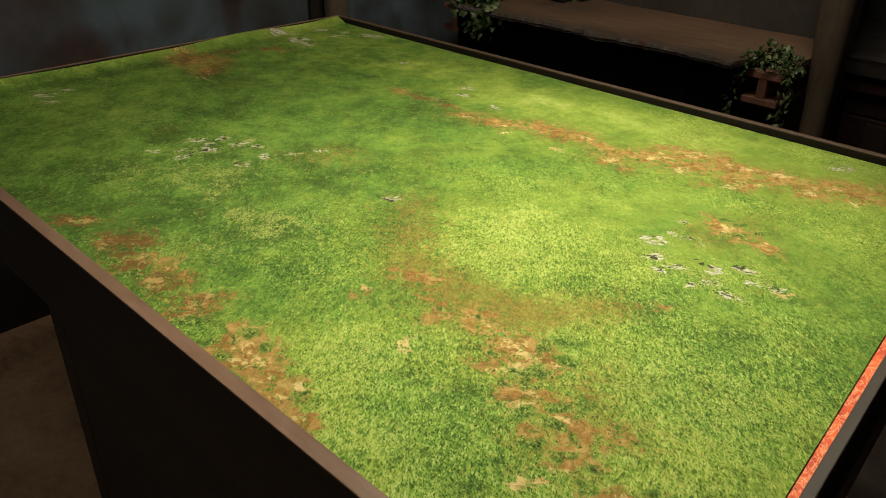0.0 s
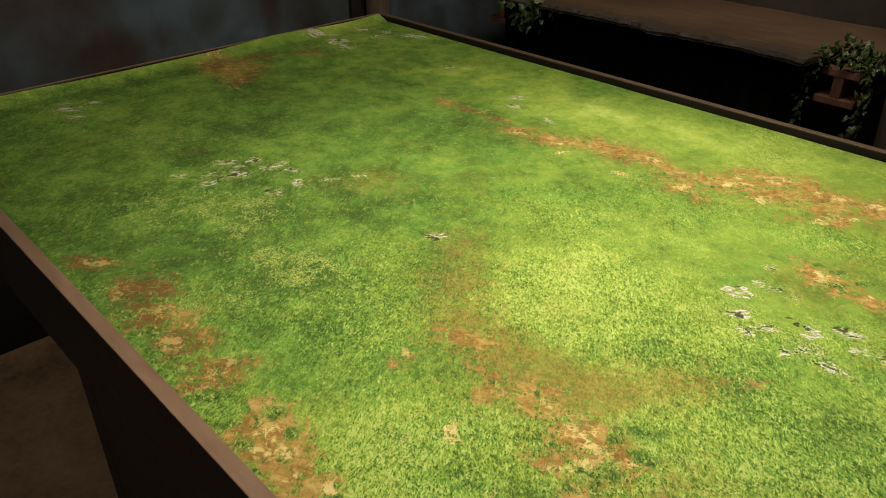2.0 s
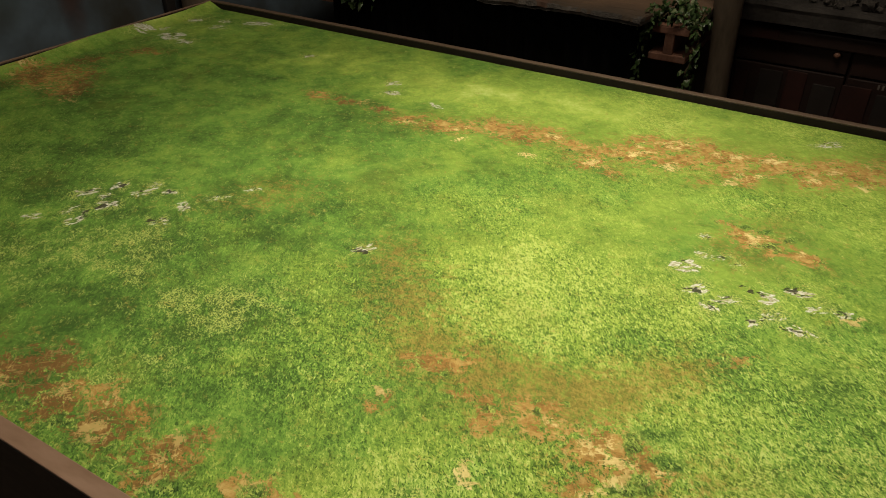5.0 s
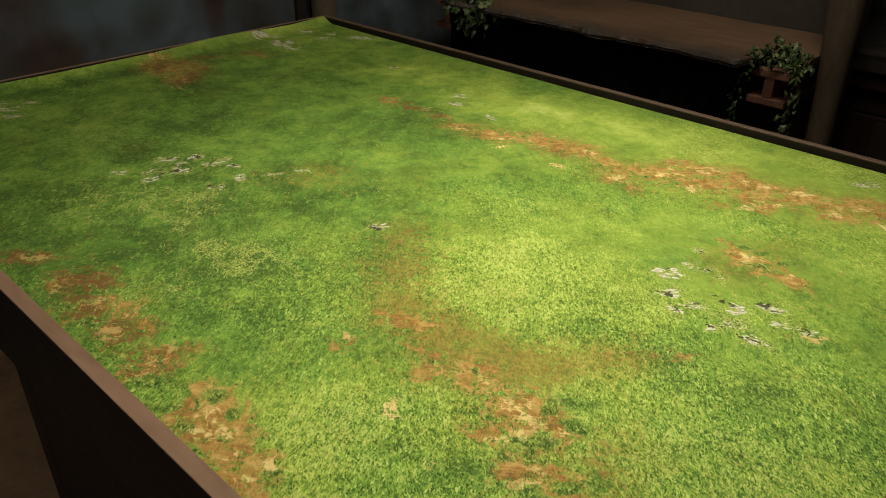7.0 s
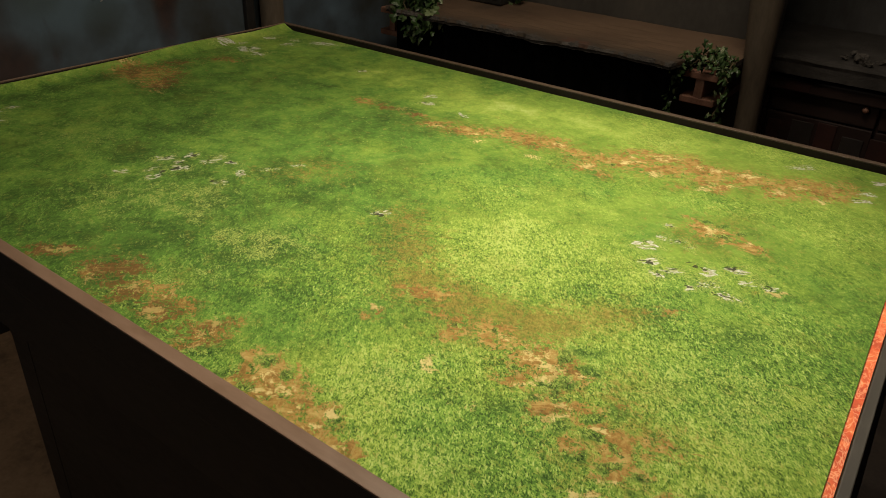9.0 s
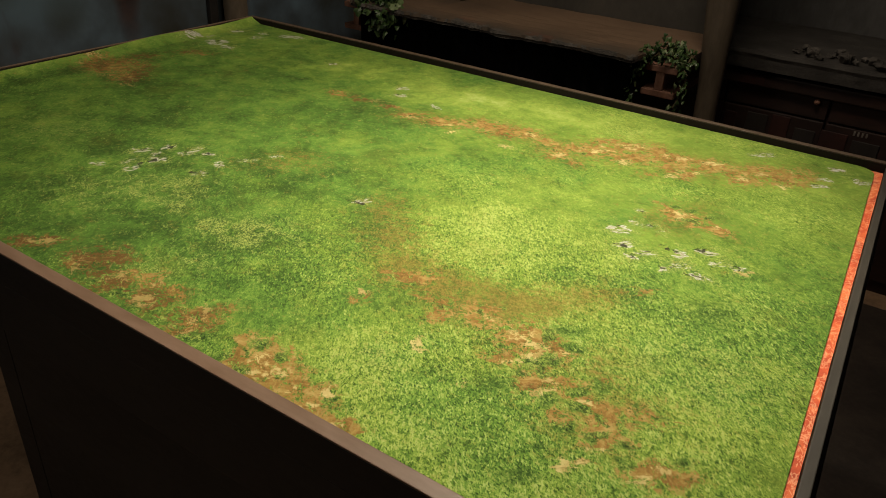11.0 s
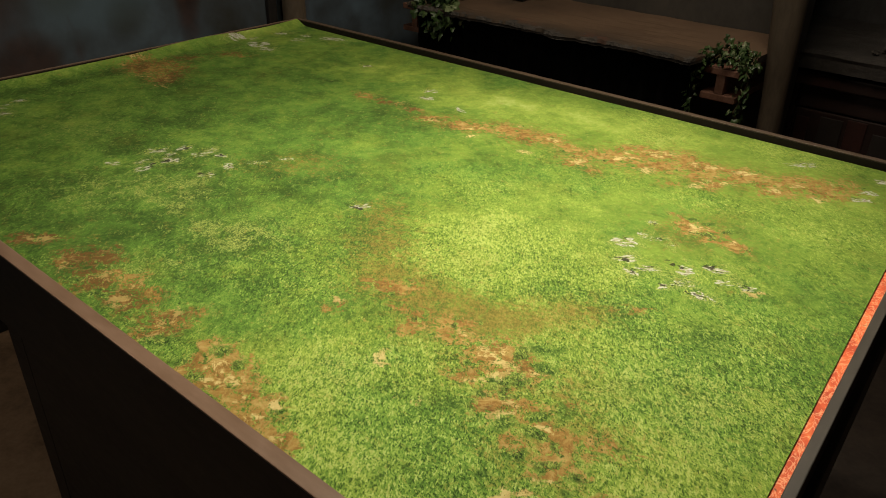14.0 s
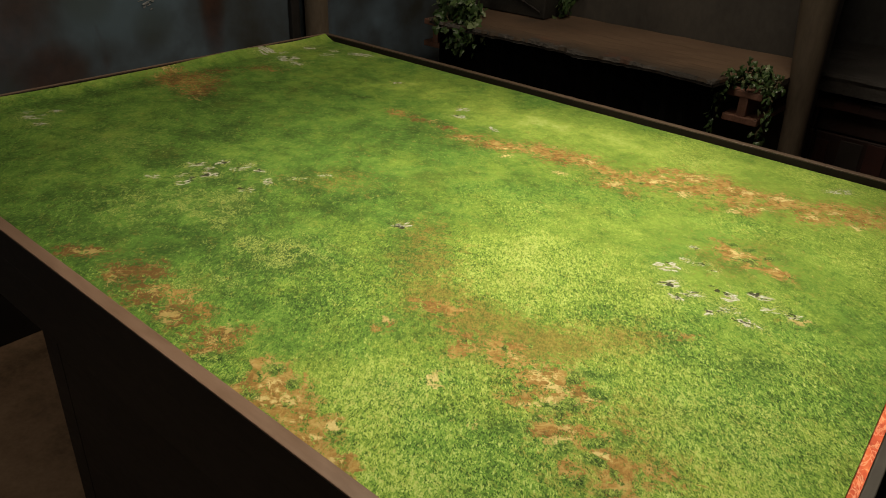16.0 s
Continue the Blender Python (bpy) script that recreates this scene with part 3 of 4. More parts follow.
SOIL_SHORT = [
    (1.519, 0.795, 0.0165, 0.00703, -14, 0.6), (1.559, 0.764, 0.0231, 0.0183, 42, 0.75), (1.580, 0.755, 0.0281, 0.0106, -4, 0.65), (1.599, 0.782, 0.0149, 0.0101, 42, 0.7),
    (1.636, 0.756, 0.0175, 0.0103, -24, 0.8), (1.599, 0.742, 0.0142, 0.00732, 39, 0.6)]
SOIL_NEAR = [
    (1.445, 0.296, 0.017, 0.0179, 40, 0.8), (1.517, 0.228, 0.015, 0.0102, 37, 0.85), (1.514, 0.278, 0.0214, 0.021, 37, 0.9), (1.544, 0.290, 0.0186, 0.0154, 36, 0.9),
    (1.568, 0.278, 0.0171, 0.00841, 7, 0.9), (1.566, 0.204, 0.0114, 0.0116, 38, 0.95), (1.577, 0.227, 0.0136, 0.0132, 36, 0.8), (1.591, 0.219, 0.01, 0.0124, 37, 0.8),
    (1.617, 0.211, 0.017, 0.006, 0, 1), (1.651, 0.209, 0.0132, 0.0101, -9, 1), (1.675, 0.176, 0.0122, 0.0127, 35, 1.1), (1.676, 0.155, 0.0122, 0.00524, 35, 0.9),
    (1.623, 0.170, 0.0086, 0.0124, 36, 0.9), (1.670, 0.198, 0.0086, 0.00965, 36, 0.8), (1.672, 0.121, 0.0122, 0.00442, 35, 0.6)]
SOIL_NEAR_END = [
    (1.740, 0.156, 0.0206, 0.014, 39, 1), (1.687, 0.233, 0.0192, 0.00953, 39, 0.55), (1.718, 0.228, 0.02, 0.0068, 37, 0.55), (1.704, 0.181, 0.00922, 0.00651, 41, 0.6),
    (1.400, 0.276, 0.0114, 0.0122, 38, 0.7), (1.450, 0.283, 0.012, 0.0208, 42, 0.7), (1.403, 0.245, 0.0149, 0.00854, 42, 0.5), (1.612, 0.240, 0.0106, 0.00865, 41, 0.5),
    (1.647, 0.268, 0.0136, 0.014, 36, 0.35), (1.603, 0.488, 0.0198, 0.00736, 41, 0.5), (1.292, 0.226, 0.0106, 0.00922, 41, 0.8), (1.322, 0.318, 0.0248, 0.0164, 40, 0.5),
    (1.306, 0.305, 0.0206, 0.0128, 39, 0.6), (1.767, 0.169, 0.015, 0.0082, 37, 0.8), (1.368, 0.288, 0.0198, 0.00998, 41, 0.4)]
SOIL_EDGE = [
    (0.820, 0.047, 0.0248, 0.00898, 40, 0.8), (0.802, 0.033, 0.0064, 0.0116, 39, 0.8), (0.924, 0.067, 0.0142, 0.0132, 39, 0.85), (0.955, 0.092, 0.0106, 0.0139, 41, 0.9),
    (0.992, 0.049, 0.0234, 0.0138, 40, 0.8), (1.052, 0.071, 0.00721, 0.0189, 34, 0.8), (1.061, 0.040, 0.015, 0.011, 37, 0.7), (1.012, 0.027, 0.015, 0.0102, 37, 0.6),
    (1.096, 0.079, 0.01, 0.0138, 37, 0.75), (1.162, 0.057, 0.0192, 0.0133, 39, 0.6), (1.090, 0.037, 0.00583, 0.00737, 31, 0.8), (1.171, 0.026, 0.0142, 0.00767, 39, 0.6),
    (1.133, 0.037, 0.015, 0.009, 37, 0.4), (0.912, 0.044, 0.0156, 0.0165, 40, 0.5), (1.174, 0.093, 0.0149, 0.0106, 42, 0.35)]
SOIL_EDGE_END = [
    (1.259, 0.047, 0.00781, 0.0155, 40, 0.9), (1.289, 0.045, 0.0178, 0.0148, 38, 0.95), (1.322, 0.031, 0.0164, 0.0126, 38, 0.9), (1.345, 0.048, 0.00781, 0.0163, 40, 0.85),
    (1.358, 0.025, 0.00922, 0.0119, 41, 0.8), (1.265, 0.017, 0.0086, 0.00697, 36, 0.8), (1.383, 0.046, 0.0114, 0.00702, 38, 0.8), (1.395, 0.016, 0.0128, 0.00984, 39, 0.9),
    (1.433, 0.013, 0.0122, 0.00778, 35, 0.9), (1.276, 0.076, 0.0086, 0.0112, 36, 0.5), (1.291, 0.022, 0.01, 0.0062, 37, 0.7), (1.456, 0.011, 0.0086, 0.00418, 36, 0.7)]
SOIL_WEST = [
    (0.116, 0.654, 0.040, 0.036, 30, 0.95), (0.216, 0.642, 0.026, 0.034, 29, 0.95), (0.043, 0.665, 0.022, 0.03, 30, 0.85), (0.105, 0.705, 0.024, 0.034, 29, 0.65),
    (0.101, 0.784, 0.0308, 0.0158, 31, 0.5), (0.145, 0.880, 0.034, 0.019, 30, 0.45), (0.188, 0.895, 0.0166, 0.0143, 29, 0.45), (0.166, 0.712, 0.0222, 0.0267, 30, 0.55)]
TAN_WEST = [
    (0.060, 0.716, 0.0083, 0.0193, 29, 0.5), (0.167, 0.605, 0.0259, 0.0057, 29, 0.7), (0.277, 0.594, 0.022, 0.0056, -2, 0.8), (0.240, 0.635, 0.0197, 0.0077, 32, 0.5),
    (0.008, 0.684, 0.0103, 0.0197, 29, 0.8)]
HAZE = [
    (1.151, 0.4681, 0.0517, 0.0376, -51, 0.5), (1.224, 0.3934, 0.0535, 0.0521, -56, 0.6), (1.296, 0.3248, 0.0487, 0.038, 42, 0.7), (1.375, 0.333, 0.0553, 0.0356, 44, 0.65),
    (1.446, 0.3044, 0.0673, 0.0381, 43, 0.75), (1.485, 0.3551, 0.0691, 0.0392, 45, 0.6), (1.554, 0.4409, 0.048, 0.0292, 49, 0.55), (1.631, 0.2897, 0.0423, 0.0225, -70, 0.45),
    (1.693, 0.2381, 0.0446, 0.0252, 47, 0.5), (1.651, 0.1866, 0.0505, 0.0366, 56, 0.65), (1.569, 0.2383, 0.0478, 0.0378, -78, 0.6), (0.8904, 0.4851, 0.0829, 0.0313, 40, 0.35),
    (1.558, 0.7655, 0.0687, 0.0477, 80, 0.5), (0.8678, 0.5374, 0.0645, 0.0276, 41, 0.35)]
TAN_NEAR = [
    (1.508, 0.284, 0.0128, 0.0102, 39, 0.8), (1.539, 0.276, 0.0143, 0.00433, 12, 1.1), (1.545, 0.248, 0.0192, 0.00547, 51, 1.05), (1.586, 0.197, 0.012, 0.00556, 48, 1),
    (1.589, 0.223, 0.00583, 0.00583, 31, 0.8), (1.576, 0.282, 0.014, 0.00413, 4, 0.8), (1.635, 0.210, 0.0122, 0.00312, 9, 0.8), (1.662, 0.110, 0.0136, 0.00522, 36, 0.9),
    (1.684, 0.151, 0.0117, 0.00309, 31, 0.7), (1.415, 0.187, 0.0086, 0.01, 36, 0.75), (1.288, 0.238, 0.00566, 0.00849, 45, 0.9), (1.744, 0.166, 0.0064, 0.00375, 39, 0.8),
    (1.503, 0.155, 0.0136, 0.0102, 36, 0.4), (1.737, 0.137, 0.0114, 0.00596, 38, 0.8), (1.461, 0.292, 0.00566, 0.00566, 45, 0.5)]
TAN_EDGE = [
    (0.827, 0.054, 0.0189, 0.00466, 32, 1), (0.929, 0.035, 0.00361, 0.0205, 34, 0.9), (0.999, 0.055, 0.0128, 0.0089, 39, 0.8), (1.063, 0.043, 0.0162, 0.00706, 68, 1),
    (1.079, 0.036, 0.0106, 0.00555, 41, 0.9), (1.151, 0.075, 0.00424, 0.00778, 45, 1.3), (1.162, 0.053, 0.00922, 0.00911, 41, 0.8), (1.173, 0.024, 0.00781, 0.00627, 40, 0.8),
    (1.288, 0.045, 0.01, 0.0098, 37, 0.85), (1.290, 0.022, 0.00806, 0.00409, 30, 1.2), (1.320, 0.034, 0.0142, 0.00781, 39, 0.9), (1.394, 0.051, 0.005, 0.0064, 37, 1.5),
    (1.393, 0.018, 0.00781, 0.00499, 40, 1), (1.433, 0.013, 0.00721, 0.00416, 34, 0.8), (1.049, 0.076, 0.00566, 0.012, 45, 0.5), (1.357, 0.027, 0.005, 0.0056, 37, 0.6)]
TAN_FAR = [
    (0.913, 0.865, 0.0251, 0.0099, 29, 0.9), (1.000, 0.885, 0.0163, 0.0107, 43, 0.8), (1.031, 0.848, 0.0135, 0.00996, 42, 1), (1.169, 0.948, 0.0143, 0.00866, 12, 0.9),
    (1.167, 0.851, 0.017, 0.0103, 3, 0.9), (1.265, 0.881, 0.017, 0.013, 40, 0.9), (1.323, 0.956, 0.0241, 0.0101, 42, 1), (1.389, 0.934, 0.0141, 0.0127, 45, 1.1),
    (1.371, 1.027, 0.0241, 0.0115, 42, 0.9), (1.487, 0.928, 0.0106, 0.00649, 41, 1.2), (1.498, 0.963, 0.0114, 0.0141, 38, 0.9), (1.555, 0.772, 0.00922, 0.00954, 41, 1),
    (1.321, 1.000, 0.0184, 0.00586, 41, 0.8), (1.073, 0.970, 0.0255, 0.00714, 42, 0.7), (0.782, 0.899, 0.0163, 0.00854, 43, 0.8)]
TAN_FAR_WIDE = [
    (1.527, 1.049, 0.0227, 0.00798, 41, 1), (1.470, 1.027, 0.0177, 0.00865, 43, 0.8), (1.442, 1.025, 0.0135, 0.00862, 42, 0.8), (1.600, 1.002, 0.0163, 0.0101, 43, 0.9),
    (1.676, 1.024, 0.0064, 0.00828, 39, 1.2), (1.623, 1.049, 0.0227, 0.00657, 41, 0.7), (1.525, 0.972, 0.0127, 0.00707, 45, 0.8), (1.678, 1.116, 0.017, 0.00664, 40, 0.6)]
TAN_SHORT = [
    (1.706, 0.639, 0.0100, 0.0070, 20, 1.3),     (1.566, 0.754, 0.0184, 0.00844, 41, 0.6), (1.629, 0.762, 0.0108, 0.00483, -22, 0.7), (1.574, 0.784, 0.0113, 0.00707, 45, 0.6)]
TUFTS = [
    (1.544, 0.304, 0.01, 0.008, 37, 1), (1.562, 0.332, 0.0192, 0.0103, 39, 0.7), (1.586, 0.299, 0.0122, 0.00885, 35, 0.9), (1.558, 0.244, 0.0106, 0.0079, 41, 1),
    (1.569, 0.262, 0.0086, 0.00883, 36, 0.8), (1.573, 0.234, 0.005, 0.0096, 37, 1), (1.552, 0.217, 0.00781, 0.00717, 40, 0.8), (1.600, 0.191, 0.0128, 0.00796, 39, 0.8),
    (1.635, 0.197, 0.014, 0.0062, 4, 1), (1.635, 0.158, 0.00781, 0.0073, 40, 1), (1.670, 0.168, 0.00781, 0.00576, 40, 0.9), (1.624, 0.228, 0.01, 0.008, 37, 0.9),
    (1.638, 0.251, 0.0122, 0.0149, 35, 0.6), (1.702, 0.174, 0.00943, 0.0053, 32, 0.8), (1.666, 0.196, 0.00447, 0.00626, 27, 0.9)]
TUFTS_MORE = [
    (1.446, 0.297, 0.00424, 0.00566, 45, 1), (1.399, 0.277, 0.00922, 0.00575, 41, 0.8), (1.711, 0.148, 0.00721, 0.0061, 34, 0.9), (1.763, 0.188, 0.00781, 0.00589, 40, 0.8),
    (1.629, 0.068, 0.0164, 0.0116, 38, 0.8), (1.624, 0.118, 0.00721, 0.00527, 34, 0.8), (1.540, 0.184, 0.02, 0.0122, 37, 0.6), (1.696, 0.490, 0.0284, 0.0348, 39, 0.6),
    (1.707, 0.534, 0.017, 0.0221, 40, 0.5), (1.636, 0.162, 0.005, 0.0058, 37, 0.8), (1.284, 0.287, 0.0156, 0.00922, 40, 0.5), (1.328, 0.219, 0.00922, 0.00922, 41, 0.6)]
TUFTS_SHORT = [
    (1.566, 0.797, 0.012, 0.007, 40, 1), (1.58, 0.762, 0.014, 0.007, 30, 1), (1.603, 0.792, 0.012, 0.008, 40, 0.9), (1.535, 0.8, 0.014, 0.006, 10, 0.8)]
TUFTS_EDGE = [
    (1.265, 0.067, 0.0128, 0.00843, 39, 0.9), (1.309, 0.059, 0.00707, 0.00707, 45, 1), (1.194, 0.031, 0.017, 0.0091, 40, 0.9), (1.278, 0.020, 0.01, 0.009, 37, 0.8),
    (1.032, 0.027, 0.015, 0.0082, 37, 0.9), (0.890, 0.022, 0.0192, 0.0144, 39, 0.6), (1.246, 0.020, 0.0136, 0.00897, 36, 0.7), (1.339, 0.065, 0.00781, 0.00845, 40, 0.5),
    (1.122, 0.020, 0.015, 0.009, 37, 0.6), (1.406, -0.001, 0.00707, 0.00707, 45, 0.5), (0.978, 0.027, 0.012, 0.0112, 42, 0.7), (0.987, 0.080, 0.0156, 0.00832, 40, 0.6)]
ROCKS_RIGHT = [
    (1.692, 0.644, 0.0100, 0.0060, 10, 0.60, 0.80, -0.0040, 0.0050),
    (1.495, 0.650, 0.0120, 0.0123, 42, 1.00, 0.50, -0.0060, 0.0110), (1.521, 0.604, 0.0135, 0.0086, 42, 0.85, 0.90, 0.0040, -0.0040), (1.547, 0.574, 0.0086, 0.0058, -36, 0.80, 0.80, 0.0010, 0.0090),
    (1.562, 0.599, 0.0121, 0.0072, 24, 0.70, 0.70, 0.0000, 0.0070), (1.605, 0.632, 0.0108, 0.0108, 22, 1.10, 1.00, -0.0190, 0.0050), (1.640, 0.665, 0.0134, 0.0089, 27, 1.00, 0.80, -0.0100, 0.0000),
    (1.662, 0.636, 0.0085, 0.0064, 45, 0.75, 0.20, -0.0040, -0.0060), (1.601, 0.569, 0.0061, 0.0030, 99, 0.90, 1.00, -0.0050, 0.0050), (1.620, 0.596, 0.0130, 0.0078, 32, 0.45, 0.50, -0.0060, -0.0080),
    (1.655, 0.582, 0.0120, 0.0077, -5, 0.95, 0.70, -0.0140, -0.0040), (1.525, 0.695, 0.0130, 0.0095, 23, 0.40, 0.60, 0.0080, 0.0030), (1.506, 0.690, 0.0080, 0.0070, 0, 0.45, 0.20, 0.0000, 0.0000),
    (1.553, 0.688, 0.0073, 0.0062, -16, 0.35, 0.40, 0.0000, 0.0000), (1.498, 0.744, 0.0060, 0.0060, 0, 0.60, 0.60, 0.0030, -0.0030)]
ROCKS_LEFT = [
    (0.630, 0.273, 0.0136, 0.0102, 54, 0.85, 0.40, 0.0010, -0.0110), (0.662, 0.315, 0.0143, 0.0091, 78, 0.55, 0.30, 0.0100, 0.0030), (0.694, 0.297, 0.0124, 0.0112, 76, 1.00, 0.50, 0.0030, 0.0130),
    (0.688, 0.319, 0.0143, 0.0056, 115, 0.50, 0.60, -0.0030, 0.0060), (0.635, 0.364, 0.0184, 0.0121, 49, 0.85, 0.50, 0.0000, 0.0090), (0.668, 0.372, 0.0132, 0.0077, 81, 0.70, 0.50, 0.0060, -0.0030),
    (0.663, 0.404, 0.0146, 0.0110, 106, 0.75, 1.00, 0.0000, 0.0070), (0.696, 0.354, 0.0149, 0.0154, 42, 1.10, 0.90, -0.0040, -0.0120), (0.711, 0.411, 0.0153, 0.0100, 58, 0.85, 0.40, -0.0120, 0.0020),
    (0.709, 0.436, 0.0110, 0.0100, 90, 0.60, 0.30, -0.0080, 0.0060), (0.748, 0.430, 0.0126, 0.0108, 18, 0.85, 0.90, -0.0050, 0.0060), (0.798, 0.412, 0.0100, 0.0138, 84, 1.10, 0.40, 0.0070, 0.0010),
    (0.801, 0.359, 0.0128, 0.0114, 51, 0.50, 0.90, -0.0130, -0.0020)]
ROCK_LONE = [
    (1.102, 0.456, 0.0163, 0.0092, 47, 0.95, 0.90, 0.0070, -0.0040)]
ROCKS_FAR = [
    (1.742, 1.187, 0.0149, 0.0131, 42, 1.2), (1.730, 1.111, 0.0142, 0.00978, 39, 0.9), (1.731, 1.072, 0.0149, 0.00726, 42, 1), (1.800, 1.149, 0.0177, 0.0102, 43, 1.1),
    (1.781, 1.156, 0.00781, 0.00755, 40, 0.8), (1.602, 1.169, 0.0297, 0.0123, 42, 0.7), (0.769, 1.015, 0.0149, 0.0128, 42, 0.9), (0.796, 0.969, 0.0187, 0.0105, 16, 0.8),
    (0.910, 0.957, 0.0187, 0.0068, -16, 0.8)]
ROCKS_REST = [
    (0.231, 1.200, 0.0376, 0.0158, 29, 1.1), (0.158, 1.121, 0.022, 0.016, 30, 0.8), (0.057, 1.136, 0.0206, 0.0185, 29, 0.9), (0.113, 1.001, 0.0295, 0.0326, 28, 0.8),
    (0.178, 0.984, 0.0184, 0.0228, 29, 0.7), (0.014, 0.99, 0.0304, 0.0288, 27, 1.1), (0.501, 1.063, 0.0125, 0.0104, 29, 0.9), (0.137, 1.162, 0.0153, 0.0165, 32, 0.6),
    (0.048, 1.036, 0.0117, 0.0202, 31, 0.6), (0.145, 0.261, 0.0248, 0.0164, 47, 0.8), (0.204, 0.251, 0.0184, 0.0127, 45, 0.8), (0.143, 0.316, 0.0141, 0.0127, 45, 0.7),
    (0.110, 0.266, 0.0113, 0.012, 45, 0.6), (0.823, 0.457, 0.0163, 0.00633, 43, 0.5), (0.853, 0.509, 0.0141, 0.00636, 45, 0.55)]
CRISP_SPOTS = [
    (1.62, 0.2, 0.22, 0.2, 10, 0.22),     (1.36, 0.5, 0.2, 0.14, 20, 0.2), (1.04, 0.17, 0.2, 0.15, 10, -0.15), (1.68, 0.78, 0.16, 0.1, 20, -0.35), (1.45, 0.12, 0.14, 0.09, 10, 0.3),
    (1.5, 1.12, 0.4, 0.07, -5, -0.2), (1.7, 0.4, 0.14, 0.12, 10, 0.2)]
COOL_SPOTS = [
    (1.62, 0.08, 0.12, 0.08, 10, 0.22), (1.55, 0.13, 0.12, 0.07, 20, 0.2), (1.72, 0.5, 0.12, 0.1, 10, 0.15), (0.95, 0.12, 0.2, 0.08, 0, 0.15), (1.36, 0.52, 0.2, 0.16, 20, -0.15)]
STRAW_SPOTS = [
    (1.053, 0.2632, 0.0496, 0.0393, 19, 1), (0.9869, 0.241, 0.0396, 0.0245, 19, 0.7), (0.7975, 0.2795, 0.0592, 0.0442, 20, 0.85), (0.8697, 0.2471, 0.0293, 0.0198, -1, 0.7),
    (0.7262, 0.194, 0.0492, 0.0441, 20, 0.75), (1.016, 0.098, 0.0295, 0.0197, 9, 0.7), (0.4044, 0.3199, 0.0783, 0.0491, 20, 0.35), (1.033, 0.1453, 0.0345, 0.0197, 9, 0.6), (1.722, 0.343, 0.122, 0.059, 29, 0.35), (1.395, 0.1276, 0.0499, 0.0294, 19, 0.4)]
# lush and dull print, with the lamp's pool and falloff painted in
LUSH_LIT_SPOTS = [
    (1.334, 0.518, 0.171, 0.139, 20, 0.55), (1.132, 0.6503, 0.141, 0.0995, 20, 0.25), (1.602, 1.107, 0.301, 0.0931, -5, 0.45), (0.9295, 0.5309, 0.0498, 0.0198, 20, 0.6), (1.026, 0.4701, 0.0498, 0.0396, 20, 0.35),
    (1.201, 1.108, 0.383, 0.102, 12, 1), (1.079, 0.8125, 0.0999, 0.0605, 10, 0.4), (1.49, 0.4564, 0.05, 0.0299, 10, -0.7), (1.591, 0.4859, 0.0702, 0.04, 10, -0.4),
    (1.71, 0.4749, 0.0452, 0.04, 10, -0.5), (1.704, 0.7383, 0.141, 0.101, 10, -0.35), (1.531, 0.1659, 0.0701, 0.0393, 19, -0.5), (0.2132, 0.4266, 0.195, 0.0984, 20, -0.25), (0.3925, 0.5847, 0.197, 0.0891, 20, -0.45)]
LUSH_LIT_SPOTS_2 = [
    (1.5, 0.07, 0.12, 0.07, 15, 0.3),     (1.60, 0.50, 0.10, 0.06, 20, -0.5), (1.02, 0.46, 0.14, 0.1, 20, -0.45), (1.16, 0.2, 0.16, 0.09, 20, -0.55), (0.95, 1.08, 0.3, 0.08, 10, 0.6), (0.65, 1.12, 0.2, 0.11, 10, 0.8), (0.2, 0.93, 0.12, 0.16, 0, -0.5), (1.7, 0.55, 0.1, 0.1, 20, -0.4),
    # left end: raised edge painted as lit, the fold beside it as shaded
    (0.0043, 0.6072, 0.0271, 0.897, 0, 0.95), (0.0844, 0.5071, 0.0339, 0.795, 0, -0.55), (0.7119, 0.2041, 0.295, 0.157, 20, -0.28),
    (0.5797, 0.3302, 0.0584, 0.0496, -1, -0.5), (1.192, 0.2092, 0.0494, 0.0296, 9, -0.4), (1.149, 0.1391, 0.0695, 0.0294, 19, -0.45), (1.173, 0.4489, 0.0707, 0.0881, 39, -0.35), (1.006, 0.2209, 0.236, 0.138, 10, -0.5), (0.573, 0.1197, 0.147, 0.0586, 20, -0.45),
    (1.395, 0.1276, 0.0798, 0.049, 19, 0.4), (1.675, 0.1943, 0.2, 0.198, 9, 0.42), (1.055, 0.4598, 0.0295, 0.02, 0, -0.5), (0.5917, 0.7038, 0.119, 0.0597, 20, 0.25), (0.4522, 0.9569, 0.0983, 0.0507, 0, 0.2), (1.642, 0.9019, 0.142, 0.0406, 10, 0.2)]


